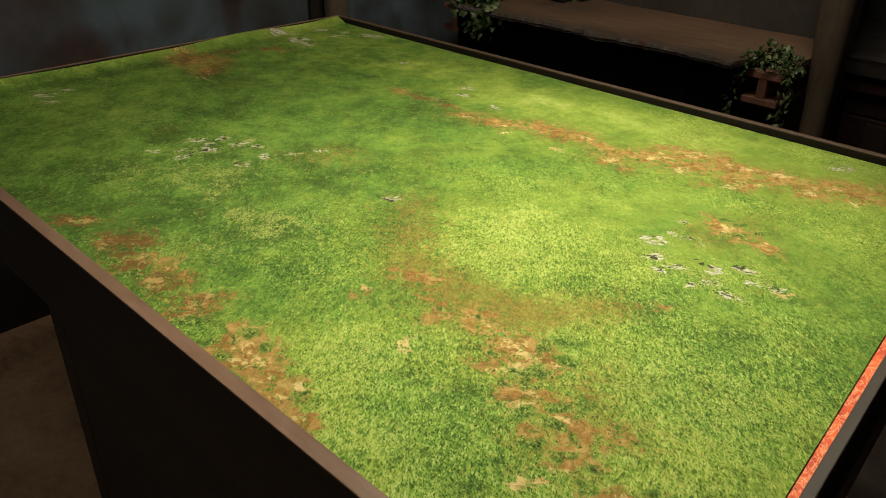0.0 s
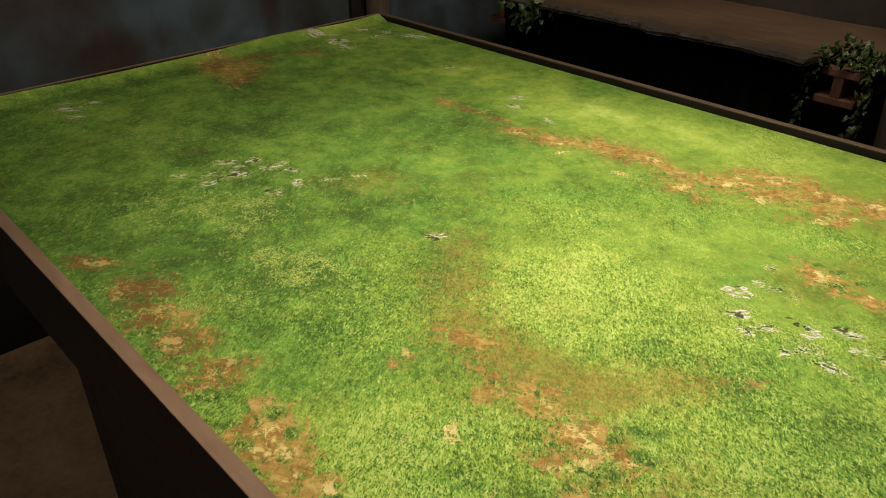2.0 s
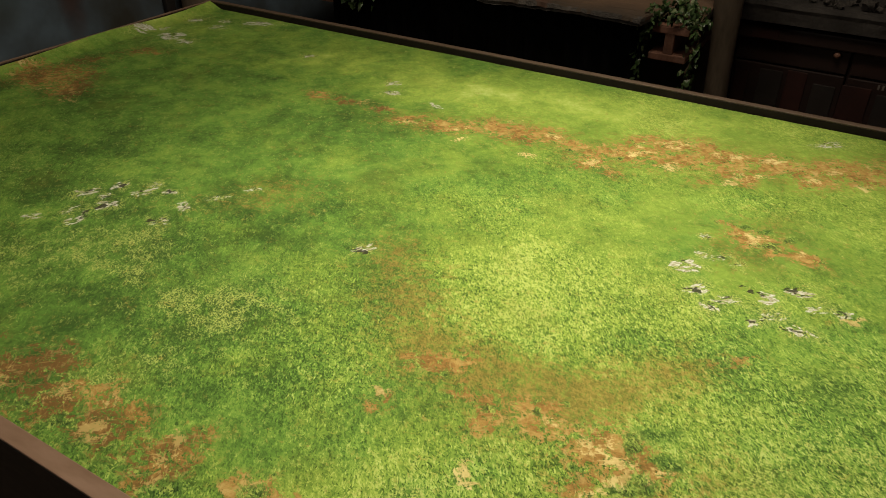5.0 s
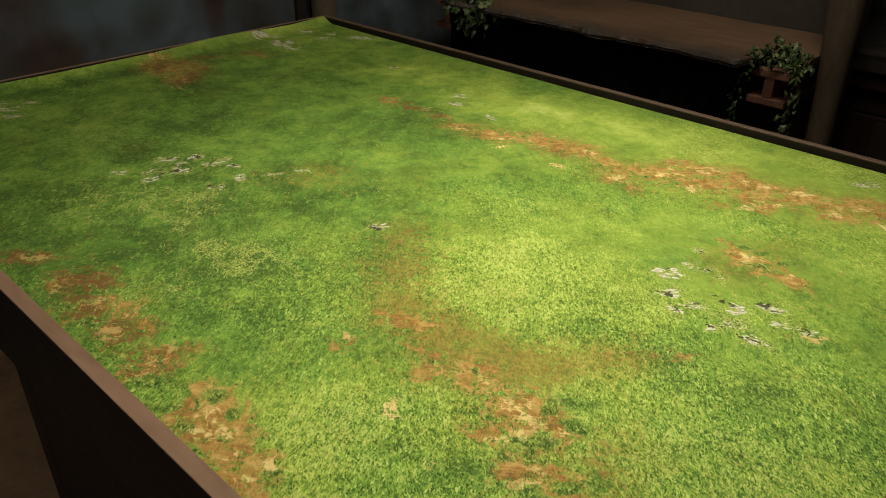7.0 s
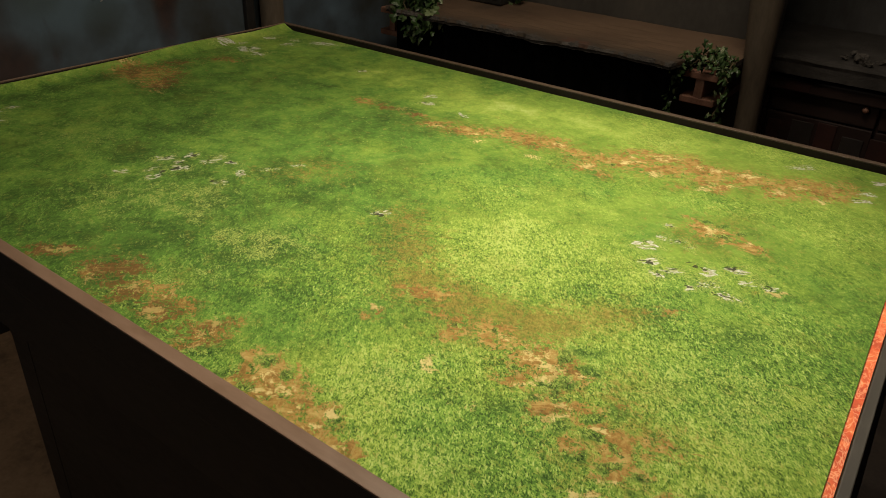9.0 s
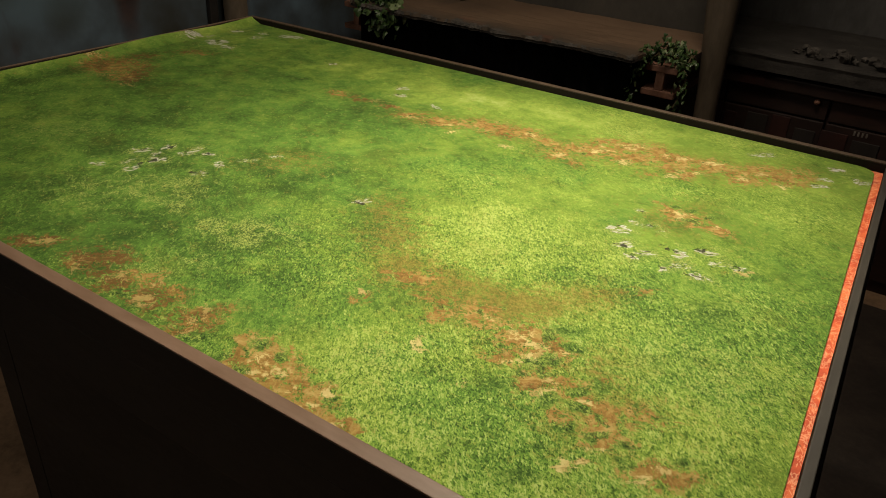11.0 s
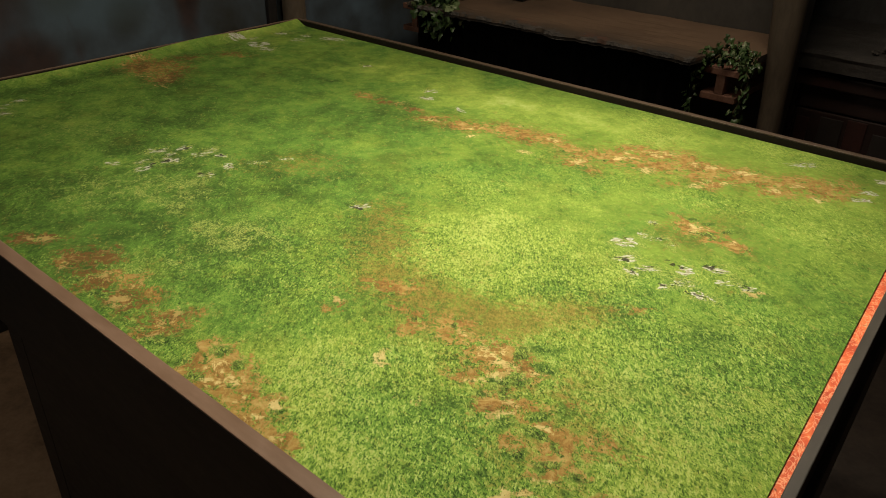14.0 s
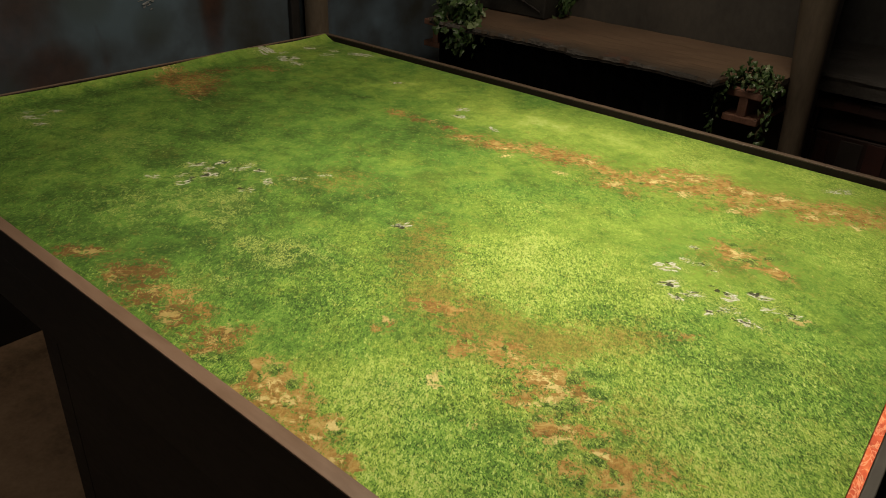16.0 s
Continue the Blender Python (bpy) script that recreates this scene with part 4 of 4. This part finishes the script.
def grass_mat():
    nx, ny = 1100, 730
    gx, gy = np.meshgrid(np.linspace(0, 1, nx), np.linspace(0, 1, ny), indexing="ij")
    y = -0.003 + gy * (INY + 0.0005)
    x = 0.004 + gx * (mat_right(y) - 0.004)
    # rounded far right corner
    r = 0.035
    over = np.clip((y - (INY - 0.0025 - r)) / r, 0, 1)
    x = np.where(gx > 0.5, x - (gx - 0.5) * 2 * r * (1 - np.sqrt(1 - over ** 2 * 0.98)), x)
    # the left end rides up the rim; slight waves elsewhere
    rise = 0.0185 * (0.7 + 0.5 * smooth_noise(x * 0, y, 0.22, 5)) * np.clip(1 - x / 0.045, 0, 1) ** 1.25
    z = MAT + rise + 0.0012 * (smooth_noise(x, y, 0.16, 8) - 0.5)
    verts = np.stack([x, y, z], -1).reshape(-1, 3)
    idx = np.arange(nx * ny).reshape(nx, ny)
    quads = np.stack([idx[:-1, :-1], idx[1:, :-1], idx[1:, 1:], idx[:-1, 1:]], -1).reshape(-1, 4)
    me = bpy.data.meshes.new("grass_mat")
    me.vertices.add(len(verts))
    me.vertices.foreach_set("co", verts.ravel())
    me.loops.add(quads.size)
    me.loops.foreach_set("vertex_index", quads.ravel())
    me.polygons.add(len(quads))
    me.polygons.foreach_set("loop_start", np.arange(0, quads.size, 4))
    me.polygons.foreach_set("use_smooth", np.ones(len(quads), bool))
    me.update()
    # the print: where earth, rock, straw and lush grass lie, with wandering outlines, plus painted light
    wx = x + 0.012 * (smooth_noise(x, y, 0.02, 1) - 0.5) + 0.007 * (smooth_noise(x, y, 0.008, 2) - 0.5)
    wy = y + 0.012 * (smooth_noise(x, y, 0.02, 3) - 0.5) + 0.007 * (smooth_noise(x, y, 0.008, 4) - 0.5)
    far = SOIL_FAR + SOIL_FAR_MORE + SOIL_FAR_WIDE + SOIL_SHORT
    edge = SOIL_EDGE + SOIL_EDGE_END
    soil = SOIL_NEAR + SOIL_NEAR_END + edge + SOIL_WEST
    patchy = (0.6 + 0.7 * smooth_noise(x, y, 0.018, 51)) * (0.8 + 0.4 * smooth_noise(x, y, 0.008, 52))
    dirt = np.clip(np.maximum.reduce([spread(wx, wy, soil, 1.5), spread(wx, wy, far, 1.25), spread(wx, wy, edge, 1.9)]) * patchy, 0, 1.1)
    haze = np.maximum(spread(wx, wy, HAZE, 1.2), 0.55 * spread(wx, wy, soil + far, 2.0))
    tan = np.clip(np.maximum.reduce([blobs(wx, wy, TAN_NEAR, 1.5), 0.9 * blobs(wx, wy, TAN_EDGE, 1.4), blobs(wx, wy, TAN_FAR + TAN_FAR_WIDE + TAN_SHORT + TAN_WEST, 1.3) * 0.8]) * (0.6 + 0.6 * smooth_noise(x, y, 0.009, 53)), 0, 1.3)
    tuft = blobs(wx, wy, TUFTS + TUFTS_MORE + TUFTS_SHORT + TUFTS_EDGE, 1.4)
    rocks = [(a, b, 1.3 * c, 1.3 * d, e, 1.25 * w, 0.85 * k, 1.3 * dx, 1.3 * dy) for a, b, c, d, e, w, k, dx, dy in ROCKS_RIGHT]
    rocks += [(a, b, c, d, e, 1.2 * w, k, dx, dy) for a, b, c, d, e, w, k, dx, dy in ROCKS_LEFT + ROCK_LONE] + [(a, b, c, d, e, 1.3 * w, 0.4, -0.4 * c, 0.5 * d) for a, b, c, d, e, w in ROCKS_FAR + ROCKS_REST]
    sx, sy = x + 0.004 * (smooth_noise(x, y, 0.006, 11) - 0.5), y + 0.004 * (smooth_noise(x, y, 0.006, 12) - 0.5)
    rock, crack = shards(sx, sy, rocks, 77)
    # grass painted darker to the left, as the lamp's light falls off
    lush_lit = -(0.58 + 0.2 * np.clip((x - 0.35) / 0.4, 0, 1)) * np.clip((1.42 - x) / 0.6, 0, 1) * np.clip((1.15 - y) / 0.4, 0.3, 1) + blobs(wx, wy, LUSH_LIT_SPOTS) + blobs(wx, wy, LUSH_LIT_SPOTS_2) + 0.8 * (smooth_noise(x, y, 0.13, 21) - 0.5) + (0.6 + 0.25 * np.clip((1.15 - x) / 0.4, 0, 1)) * (smooth_noise(x, y, 0.045, 22) + 0.7 * smooth_noise(x, y, 0.02, 23) - 0.85)
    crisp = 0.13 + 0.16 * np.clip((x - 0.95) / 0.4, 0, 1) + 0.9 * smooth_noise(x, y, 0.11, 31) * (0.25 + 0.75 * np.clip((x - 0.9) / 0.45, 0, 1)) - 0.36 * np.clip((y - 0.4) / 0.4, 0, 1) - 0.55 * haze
    crisp = np.clip(crisp + blobs(wx, wy, CRISP_SPOTS), 0.0, 0.85)
    cool = blobs(wx, wy, COOL_SPOTS) + 0.14 * np.clip((1.15 - x) / 0.6, 0, 1) - 0.1 * np.clip((y - 0.75) / 0.3, 0, 1)
    near_rock = blobs(wx, wy, [(r[0], r[1], r[2], r[3], r[4], 0.75) for r in rocks], 1.7)
    straw = np.maximum(blobs(wx, wy, STRAW_SPOTS, 1.3), near_rock) * np.clip(-0.15 + 1.1 * smooth_noise(x, y, 0.03, 41) + 0.9 * smooth_noise(x, y, 0.012, 42), 0, 1.3)
    for name, values in (("dirt", dirt), ("haze", haze), ("tuft", tuft), ("tan", tan), ("rock", rock), ("crack", crack), ("lush_lit", lush_lit), ("crisp", crisp), ("straw", straw), ("cool", cool)):
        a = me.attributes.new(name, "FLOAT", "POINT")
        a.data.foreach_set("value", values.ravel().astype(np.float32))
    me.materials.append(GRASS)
    return tagged(new("gaming_mat", me), "printed grass battle mat with earth patches and pale rocks", "gaming mat")


grass_mat()


def lava_mat():
    """A second mat under the first; its end shows as a strip."""
    bm = bmesh.new()
    n = 60
    rows = [[bm.verts.new((x, -0.002 + (INY - 0.002) * i / n, 0.8965)) for x in (1.2, 1.5, 1.7, RIGHT(0.004 + (INY - 0.008) * i / n) - 0.0008)] for i in range(n + 1)]
    for a, b in zip(rows, rows[1:]):
        for k in range(3):
            bm.faces.new((a[k], a[k + 1], b[k + 1], b[k]))
    for f in [g for g in bmesh.ops.extrude_face_region(bm, geom=bm.faces[:])["geom"] if isinstance(g, bmesh.types.BMVert)]:
        f.co.z -= 0.0025
    bmesh.ops.recalc_face_normals(bm, faces=bm.faces)
    return tagged(part("lava_mat", bm, LAVA), "orange and red printed lava mat under the grass mat", "gaming mat")


lava_mat()


# ---- the ledge behind the table ----
def ragged_slab(name, x0, x1, y0, y1, z0, z1, label, seed, waves=0.03, stone=None, chip=1.0, cut=None):
    """A slab of concrete whose front edge is broken off."""
    bm = bmesh.new()
    n, m = 300, 22
    top, low = [], []
    for i in range(n + 1):
        x = x0 + (x1 - x0) * i / n
        front = y0 + waves * (noise.noise(Vector((x * 2.2 + seed, 0, 0)))) + chip * (0.02 * noise.noise(Vector((x * 9 + seed, 3, 0))) + 0.008 * noise.noise(Vector((x * 40, 5, seed))))
        if cut and x > cut:
            front += 0.2 * min(1, (x - cut) / 0.03)
        top.append([bm.verts.new((x, front + (y1 - front) * (j / m) ** 1.5, z1 + 0.004 * noise.noise(Vector((x * 8, j * 1.1, seed))) - (0.012 if j == 0 else 0))) for j in range(m + 1)])
        low.append([bm.verts.new((x, front + 0.006 + 0.007 * chip * noise.noise(Vector((x * 14, k * 2.3, seed + 4))), z1 - 0.012 - (z1 - z0 - 0.012) * k / 4)) for k in range(1, 5)])
    for i in range(n):
        for j in range(m):
            bm.faces.new((top[i][j], top[i + 1][j], top[i + 1][j + 1], top[i][j + 1]))
        a, b = [top[i][0]] + low[i], [top[i + 1][0]] + low[i + 1]
        for k in range(4):
            f = bm.faces.new((a[k], a[k + 1], b[k + 1], b[k]))
            f.material_index = 1
    base = [bm.verts.new((x0 + (x1 - x0) * i / n, y1, z0)) for i in range(n + 1)]
    for i in range(n):
        bm.faces.new((low[i][3], base[i], base[i + 1], low[i + 1][3])).material_index = 1
    for i, flip in ((0, False), (n, True)):
        ring = [top[i][j] for j in range(m + 1)] + [base[i]] + low[i][::-1]
        bm.faces.new(ring[::-1] if flip else ring).material_index = 1
    for f in bm.faces:
        if f.material_index == 0 and min(v.co.y for v in f.verts) < y0 + 0.06:
            c = f.calc_center_median()
            f.material_index = 1 if noise.noise(c * 24) + 0.6 * noise.noise(c * 60) > (c.y - y0) * 14 - 0.2 else 0
    bmesh.ops.recalc_face_normals(bm, faces=bm.faces)
    root = empty(name, (x0, y0, z0), label, "ledge")
    inv = Matrix.Translation(root.location).inverted()
    edge = bm.copy()
    bmesh.ops.delete(bm, geom=[f for f in bm.faces if f.material_index == 1], context="FACES")
    bmesh.ops.delete(edge, geom=[f for f in edge.faces if f.material_index == 0], context="FACES")
    stone = stone or [SLAB, SLABEDGE]
    part("top_surface", bm, stone, root).matrix_parent_inverse = inv
    part("broken_edge", edge, stone, root, "crumbled grey edge").matrix_parent_inverse = inv
    return root


ragged_slab("concrete_ledge", -0.40, 1.09, 2.18, 2.738, 0.758, 0.782, "brown dusty concrete ledge with a broken front edge", 2.0, cut=0.925)


def steel_beam(x, y0, y1, z0, z1, w):
    b = empty("steel_beam", (x, y0, z0), "rust-brown steel I-beam end hung with ivy", "beam", "beams beside the ledge")
    inv = Matrix.Translation(b.location).inverted()
    for name, bm in (("top_flange", block(x - w / 2, x + w / 2, y0, y1, z1 - 0.024, z1, 0.003)), ("bottom_flange", block(x - w / 2, x + w / 2, y0, y1, z0, z0 + 0.024, 0.003)),
                     ("web", block(x - 0.016, x + 0.016, y0 + 0.004, y1, z0 + 0.0241, z1 - 0.0241, 0.002))):
        part(name, bm, RUST, b).matrix_parent_inverse = inv
    return b


steel_beam(0.996, 2.30, 2.738, 0.622, 0.738, 0.128)
steel_beam(-0.462, 2.30, 2.738, 0.622, 0.744, 0.135)

# black cloth that hides the space under the ledge, hung in three widths
drape = empty("drape", (0.27, 2.25, FLOOR), "black cloth drape hanging under the concrete ledge", "drape")
for w in range(3):
    bm = bmesh.new()
    rows = []
    for i in range(40 * w, 40 * w + 41):
        x = -0.385 + 1.30 * i / 120
        y = 2.25 + 0.012 * math.sin(i * 0.9) + 0.01 * noise.noise(Vector((x * 6, 0, 0)))
        rows.append([bm.verts.new((x, y + 0.01 * noise.noise(Vector((x * 7, z, 2))), z)) for z in (FLOOR + 0.005, 0.2, 0.45, 0.754)])
    for a, b in zip(rows, rows[1:]):
        for k in range(3):
            bm.faces.new((a[k], b[k], b[k + 1], a[k + 1]))
    for v in [g for g in bmesh.ops.extrude_face_region(bm, geom=bm.faces[:])["geom"] if isinstance(g, bmesh.types.BMVert)]:
        v.co.y += 0.004
    bmesh.ops.recalc_face_normals(bm, faces=bm.faces)
    part("cloth_panel", bm, BLACKCLOTH, drape, "", True).matrix_parent_inverse = Matrix.Translation(drape.location).inverted()


def post(name, x, y, r, label, lean=0.0, flare=0.0):
    p = empty(name, (x, y, FLOOR), label, "post")
    inv = Matrix.Translation(p.location).inverted()
    bm = tube([(x - lean * (2.97 - FLOOR) * i / 20, y, FLOOR + 0.02 + (2.97 - FLOOR) * i / 20) for i in range(21)], [r + flare * min(1, max(0, ((2.97 - FLOOR) * i / 20 - 0.8) / 0.6)) for i in range(21)], 24)
    roughen(bm, 0.003, 5)
    part("shaft", bm, BROWNPOST, p, "", True).matrix_parent_inverse = inv
    part("base_plate", block(x - r * 1.4, x + r * 1.4, y - r * 1.4, y + r * 1.4, FLOOR, FLOOR + 0.02, 0.003), METAL, p).matrix_parent_inverse = inv
    return p


post("pillar", 1.183, 2.47, 0.041, "round weathered brown pillar beside the ledge, wider above", 0.055, 0.028)
post("wall_post", -0.70, 1.80, 0.05, "round brown post against the blue wall")
tagged(part("wall_strip", block(-0.759, -0.735, 1.695, 1.738, FLOOR + 0.501, 3.0, 0.004), BLACKWOOD), "black seam strip between the wall panels", "trim", kind="structure")


# ---- ivy ----
def ivy(name, spine, count, spread, size, seed, label):
    """Trailing ivy: stems along the lines of spine, leaves of five lobes round them."""
    rng = random.Random(seed)
    root = empty(name, spine[0][0], label, "ivy")
    inv = Matrix.Translation(root.location).inverted()
    stems, leaves = bmesh.new(), bmesh.new()
    shape = [(0, 0), (0.38, -0.12), (0.5, 0.22), (0.3, 0.42), (0.28, 0.7), (0, 1.0), (-0.28, 0.7), (-0.3, 0.42), (-0.5, 0.22), (-0.38, -0.12)]
    for line in spine:
        pts = []
        for a, b in zip(line, line[1:]):
            for k in range(5):
                q = Vector(a).lerp(Vector(b), k / 5)
                pts.append(q + Vector((rng.gauss(0, 0.006), rng.gauss(0, 0.006), rng.gauss(0, 0.006))))
        pts.append(Vector(line[-1]))
        tube(pts, [0.003] * len(pts), 6, stems)
        for k in range(count):
            q = pts[rng.randrange(len(pts))] + Vector((rng.gauss(0, spread), rng.gauss(0, spread), rng.gauss(0, spread)))
            s = size * rng.uniform(0.6, 1.3)
            m = Matrix.Translation(q) @ Euler((rng.uniform(0.4, 1.9), rng.uniform(-0.5, 0.5), rng.uniform(-1.6, 1.6))).to_matrix().to_4x4() @ Matrix.Rotation(rng.uniform(2.2, 4.1), 4, "Z")
            c = leaves.verts.new(m @ Vector((0, 0.35 * s, 0.10 * s)))
            ring = [leaves.verts.new(m @ Vector((u * s, v * s, -0.12 * s * abs(u) - 0.08 * s * v * v))) for u, v in shape]
            for a, b in zip(ring, ring[1:] + ring[:1]):
                leaves.faces.new((c, a, b))
    part("vine", stems, VINE, root).matrix_parent_inverse = inv
    lv = part("leaves", leaves, LEAF, root)
    lv.matrix_parent_inverse = inv
    tagged(lv, kind="stuff")
    return root


ivy("ivy", [[(0.905, 2.30, 0.76), (0.95, 2.29, 0.775), (1.0, 2.30, 0.785), (1.05, 2.31, 0.775), (1.085, 2.31, 0.755), (1.088, 2.30, 0.66), (1.075, 2.30, 0.52)],
            [(0.925, 2.28, 0.77), (0.905, 2.27, 0.71), (0.90, 2.27, 0.60), (0.89, 2.27, 0.48)],
            [(0.92, 2.34, 0.78), (0.98, 2.36, 0.80), (1.05, 2.35, 0.80), (1.10, 2.33, 0.77)]], 125, 0.013, 0.020, 3, "green trailing ivy over the rusty beam end")
ivy("ivy", [[(-0.37, 2.27, 0.77), (-0.35, 2.25, 0.85), (-0.30, 2.2, 0.80), (-0.25, 2.19, 0.72), (-0.20, 2.18, 0.695)],
            [(-0.24, 2.3, 0.80), (-0.20, 2.22, 0.85), (-0.18, 2.2, 0.80), (-0.15, 2.19, 0.735)],
            [(-0.38, 2.30, 0.81), (-0.36, 2.26, 0.85), (-0.28, 2.24, 0.87), (-0.22, 2.24, 0.85)]], 135, 0.022, 0.032, 8, "green trailing ivy over the rusty beam end")
ivy("ivy", [[(0.0, 2.66, 0.82), (0.02, 2.64, 0.88), (0.0, 2.68, 0.97)]], 60, 0.02, 0.032, 12, "green ivy climbing beside the metal box")


def metal_box():
    x0, x1, y0, y1, z0, z1 = -0.40, -0.035, 2.55, 2.73, 0.784, 0.95
    b = empty("metal_box", (x0, y0, z0), "dull dark metal box standing on the ledge", "box")
    inv = Matrix.Translation(b.location).inverted()
    part("body", block(x0, x1, y0, y1, z0, z1, 0.006), METAL, b).matrix_parent_inverse = inv
    bm = tube([(x0 + 0.02, y0 - 0.004, z1 - 0.02), (x1 - 0.02, y0 - 0.004, z0 + 0.03)], [0.004, 0.004], 8)
    part("brace", bm, GREYPAINT, b, "thin pale diagonal brace").matrix_parent_inverse = inv


metal_box()


# ---- cabinet in the alcove ----
def cabinet():
    x0, x1, y0, y1 = 0.70, 2.75, 2.87, 3.48
    c = empty("cabinet", (x0, y0, FLOOR), "dark red-brown cabinet with faded red and grey paint", "cabinet")
    inv = Matrix.Translation(c.location).inverted()

    def p(name, bm, material, label="", parent=None):
        ob = part(name, bm, material, parent or c, label)
        ob.matrix_parent_inverse = inv
        return ob

    p("body", block(x0, x1, y0 + 0.02, y1, FLOOR, 0.662, 0.004), CRATE)
    p("front_beam", block(x0, x1, y0 - 0.03, y0 + 0.019, 0.592, 0.645, 0.006), CRATE, "rust-red horizontal beam")
    for i in range(5):
        a = x0 + 0.01 + i * 0.41
        d = p("drawer_front", block(a, a + 0.40, y0, y0 + 0.019, 0.5, 0.588, 0.004), CRATE)
        bm = bmesh.new()
        bmesh.ops.create_uvsphere(bm, u_segments=14, v_segments=9, radius=0.013, matrix=Matrix.Translation((a + 0.355, y0 - 0.012, 0.572)))
        part("knob", bm, RUST, d, "small rusty knob", True)
        p("door_panel", block(a, a + 0.40, y0, y0 + 0.019, FLOOR + 0.06, 0.493, 0.004), CRATE)
    for u, w, top, paint in ((1.13, 0.05, 0.46, REDPAINT), (1.222, 0.085, 0.475, GREYPAINT), (1.322, 0.072, 0.485, REDPAINT), (1.42, 0.08, 0.45, GREYPAINT), (1.52, 0.1, 0.465, REDPAINT),
                             (1.64, 0.1, 0.45, GREYPAINT), (1.77, 0.06, 0.475, REDPAINT), (1.86, 0.08, 0.46, GREYPAINT), (2.0, 0.06, 0.47, REDPAINT)):
        p("painted_board", block(u, u + w, y0 - 0.006, y0 - 0.0005, 0.16, top, 0.002), paint)
    p("painted_patch", block(1.165, 1.262, y0 - 0.033, y0 - 0.0305, 0.598, 0.64, 0.001), REDPAINT, "faded red paint on the beam")
    for k in range(4):
        p("stencil_bar", block(1.635 + 0.015 * k, 1.642 + 0.015 * k, y0 - 0.003, y0 - 0.0005, 0.468, 0.486, 0), STENCIL)


cabinet()
ragged_slab("concrete_ledge", 0.68, 2.75, 2.81, 3.49, 0.664, 0.735, "dark broken concrete slab lying on the cabinet", 7.0, 0.006, [SLABDARK, SLABDARK], 0.3)


def rubble(x, y, z, s, seed):
    bm = bmesh.new()
    bmesh.ops.create_icosphere(bm, subdivisions=2, radius=s, matrix=Matrix.Diagonal((1.2, 1.0, 0.75, 1)))
    for v in bm.verts:
        v.co += Vector(noise.noise_vector(v.co * (1.3 / s) + Vector((seed * 3.7, 0, 0)))) * s * 0.7
    low = min(v.co.z for v in bm.verts)
    for v in bm.verts:
        v.co += Vector((x, y, z - low))
    return tagged(part("rubble", bm, SLABEDGE), "broken grey concrete lump on the slab", "rubble", "rubble on the slab")


for i in range(11):
    rubble(1.34 + 0.032 * i + 0.012 * math.sin(i * 3.1), 2.90 + 0.05 * math.sin(i * 1.7), 0.734, 0.012 + 0.012 * math.sin(i * 2.3) ** 2, i)

# torn flakes of paint on the blue wall
bm = bmesh.new()
rngk = random.Random(40)
for k in range(26):
    cy, cz = 1.07 + rngk.gauss(0, 0.014), 0.935 + rngk.gauss(0, 0.016)
    ly, lz = rngk.uniform(0.006, 0.016), rngk.uniform(0.002, 0.005)
    ring = [bm.verts.new((-0.7592 + rngk.uniform(0.0005, 0.006), cy + ly * math.cos(a) * rngk.uniform(0.6, 1.2), cz + lz * math.sin(a) * rngk.uniform(0.6, 1.2) + 0.25 * ly * math.cos(a))) for a in [math.pi * j / 3 for j in range(6)]]
    f = bm.faces.new(ring)
    for v in [g for g in bmesh.ops.extrude_face_region(bm, geom=[f])["geom"] if isinstance(g, bmesh.types.BMVert)]:
        v.co.x -= 0.001
bmesh.ops.recalc_face_normals(bm, faces=bm.faces)
tagged(part("paint_flakes", bm, PALEPAINT), "pale torn paint flakes curling off the blue wall", "paint flake")


# ---- lamps above the table ----
def ceiling_spot(x, y, z):
    l = empty("spot_lamp", (x, y, 3.0), "black shaded spot lamp hanging over the table", "lamp")
    inv = Matrix.Translation(l.location).inverted()
    part("cord", tube([(x, y, 3.0), (x, y, z + 0.16)], [0.004, 0.004], 8), METAL, l).matrix_parent_inverse = inv
    bm = bmesh.new()
    rings = [[bm.verts.new((x + r * math.cos(2 * math.pi * k / 32), y + r * math.sin(2 * math.pi * k / 32), h)) for k in range(32)] for r, h in ((0.02, z + 0.16), (0.05, z + 0.12), (0.11, z + 0.02), (0.105, z + 0.02), (0.045, z + 0.115))]
    for a, b in zip(rings, rings[1:]):
        for k in range(32):
            bm.faces.new((a[k], a[(k + 1) % 32], b[(k + 1) % 32], b[k]))
    part("shade", bm, METAL, l, "", True).matrix_parent_inverse = inv


ceiling_spot(1.36, 0.66, 2.52)
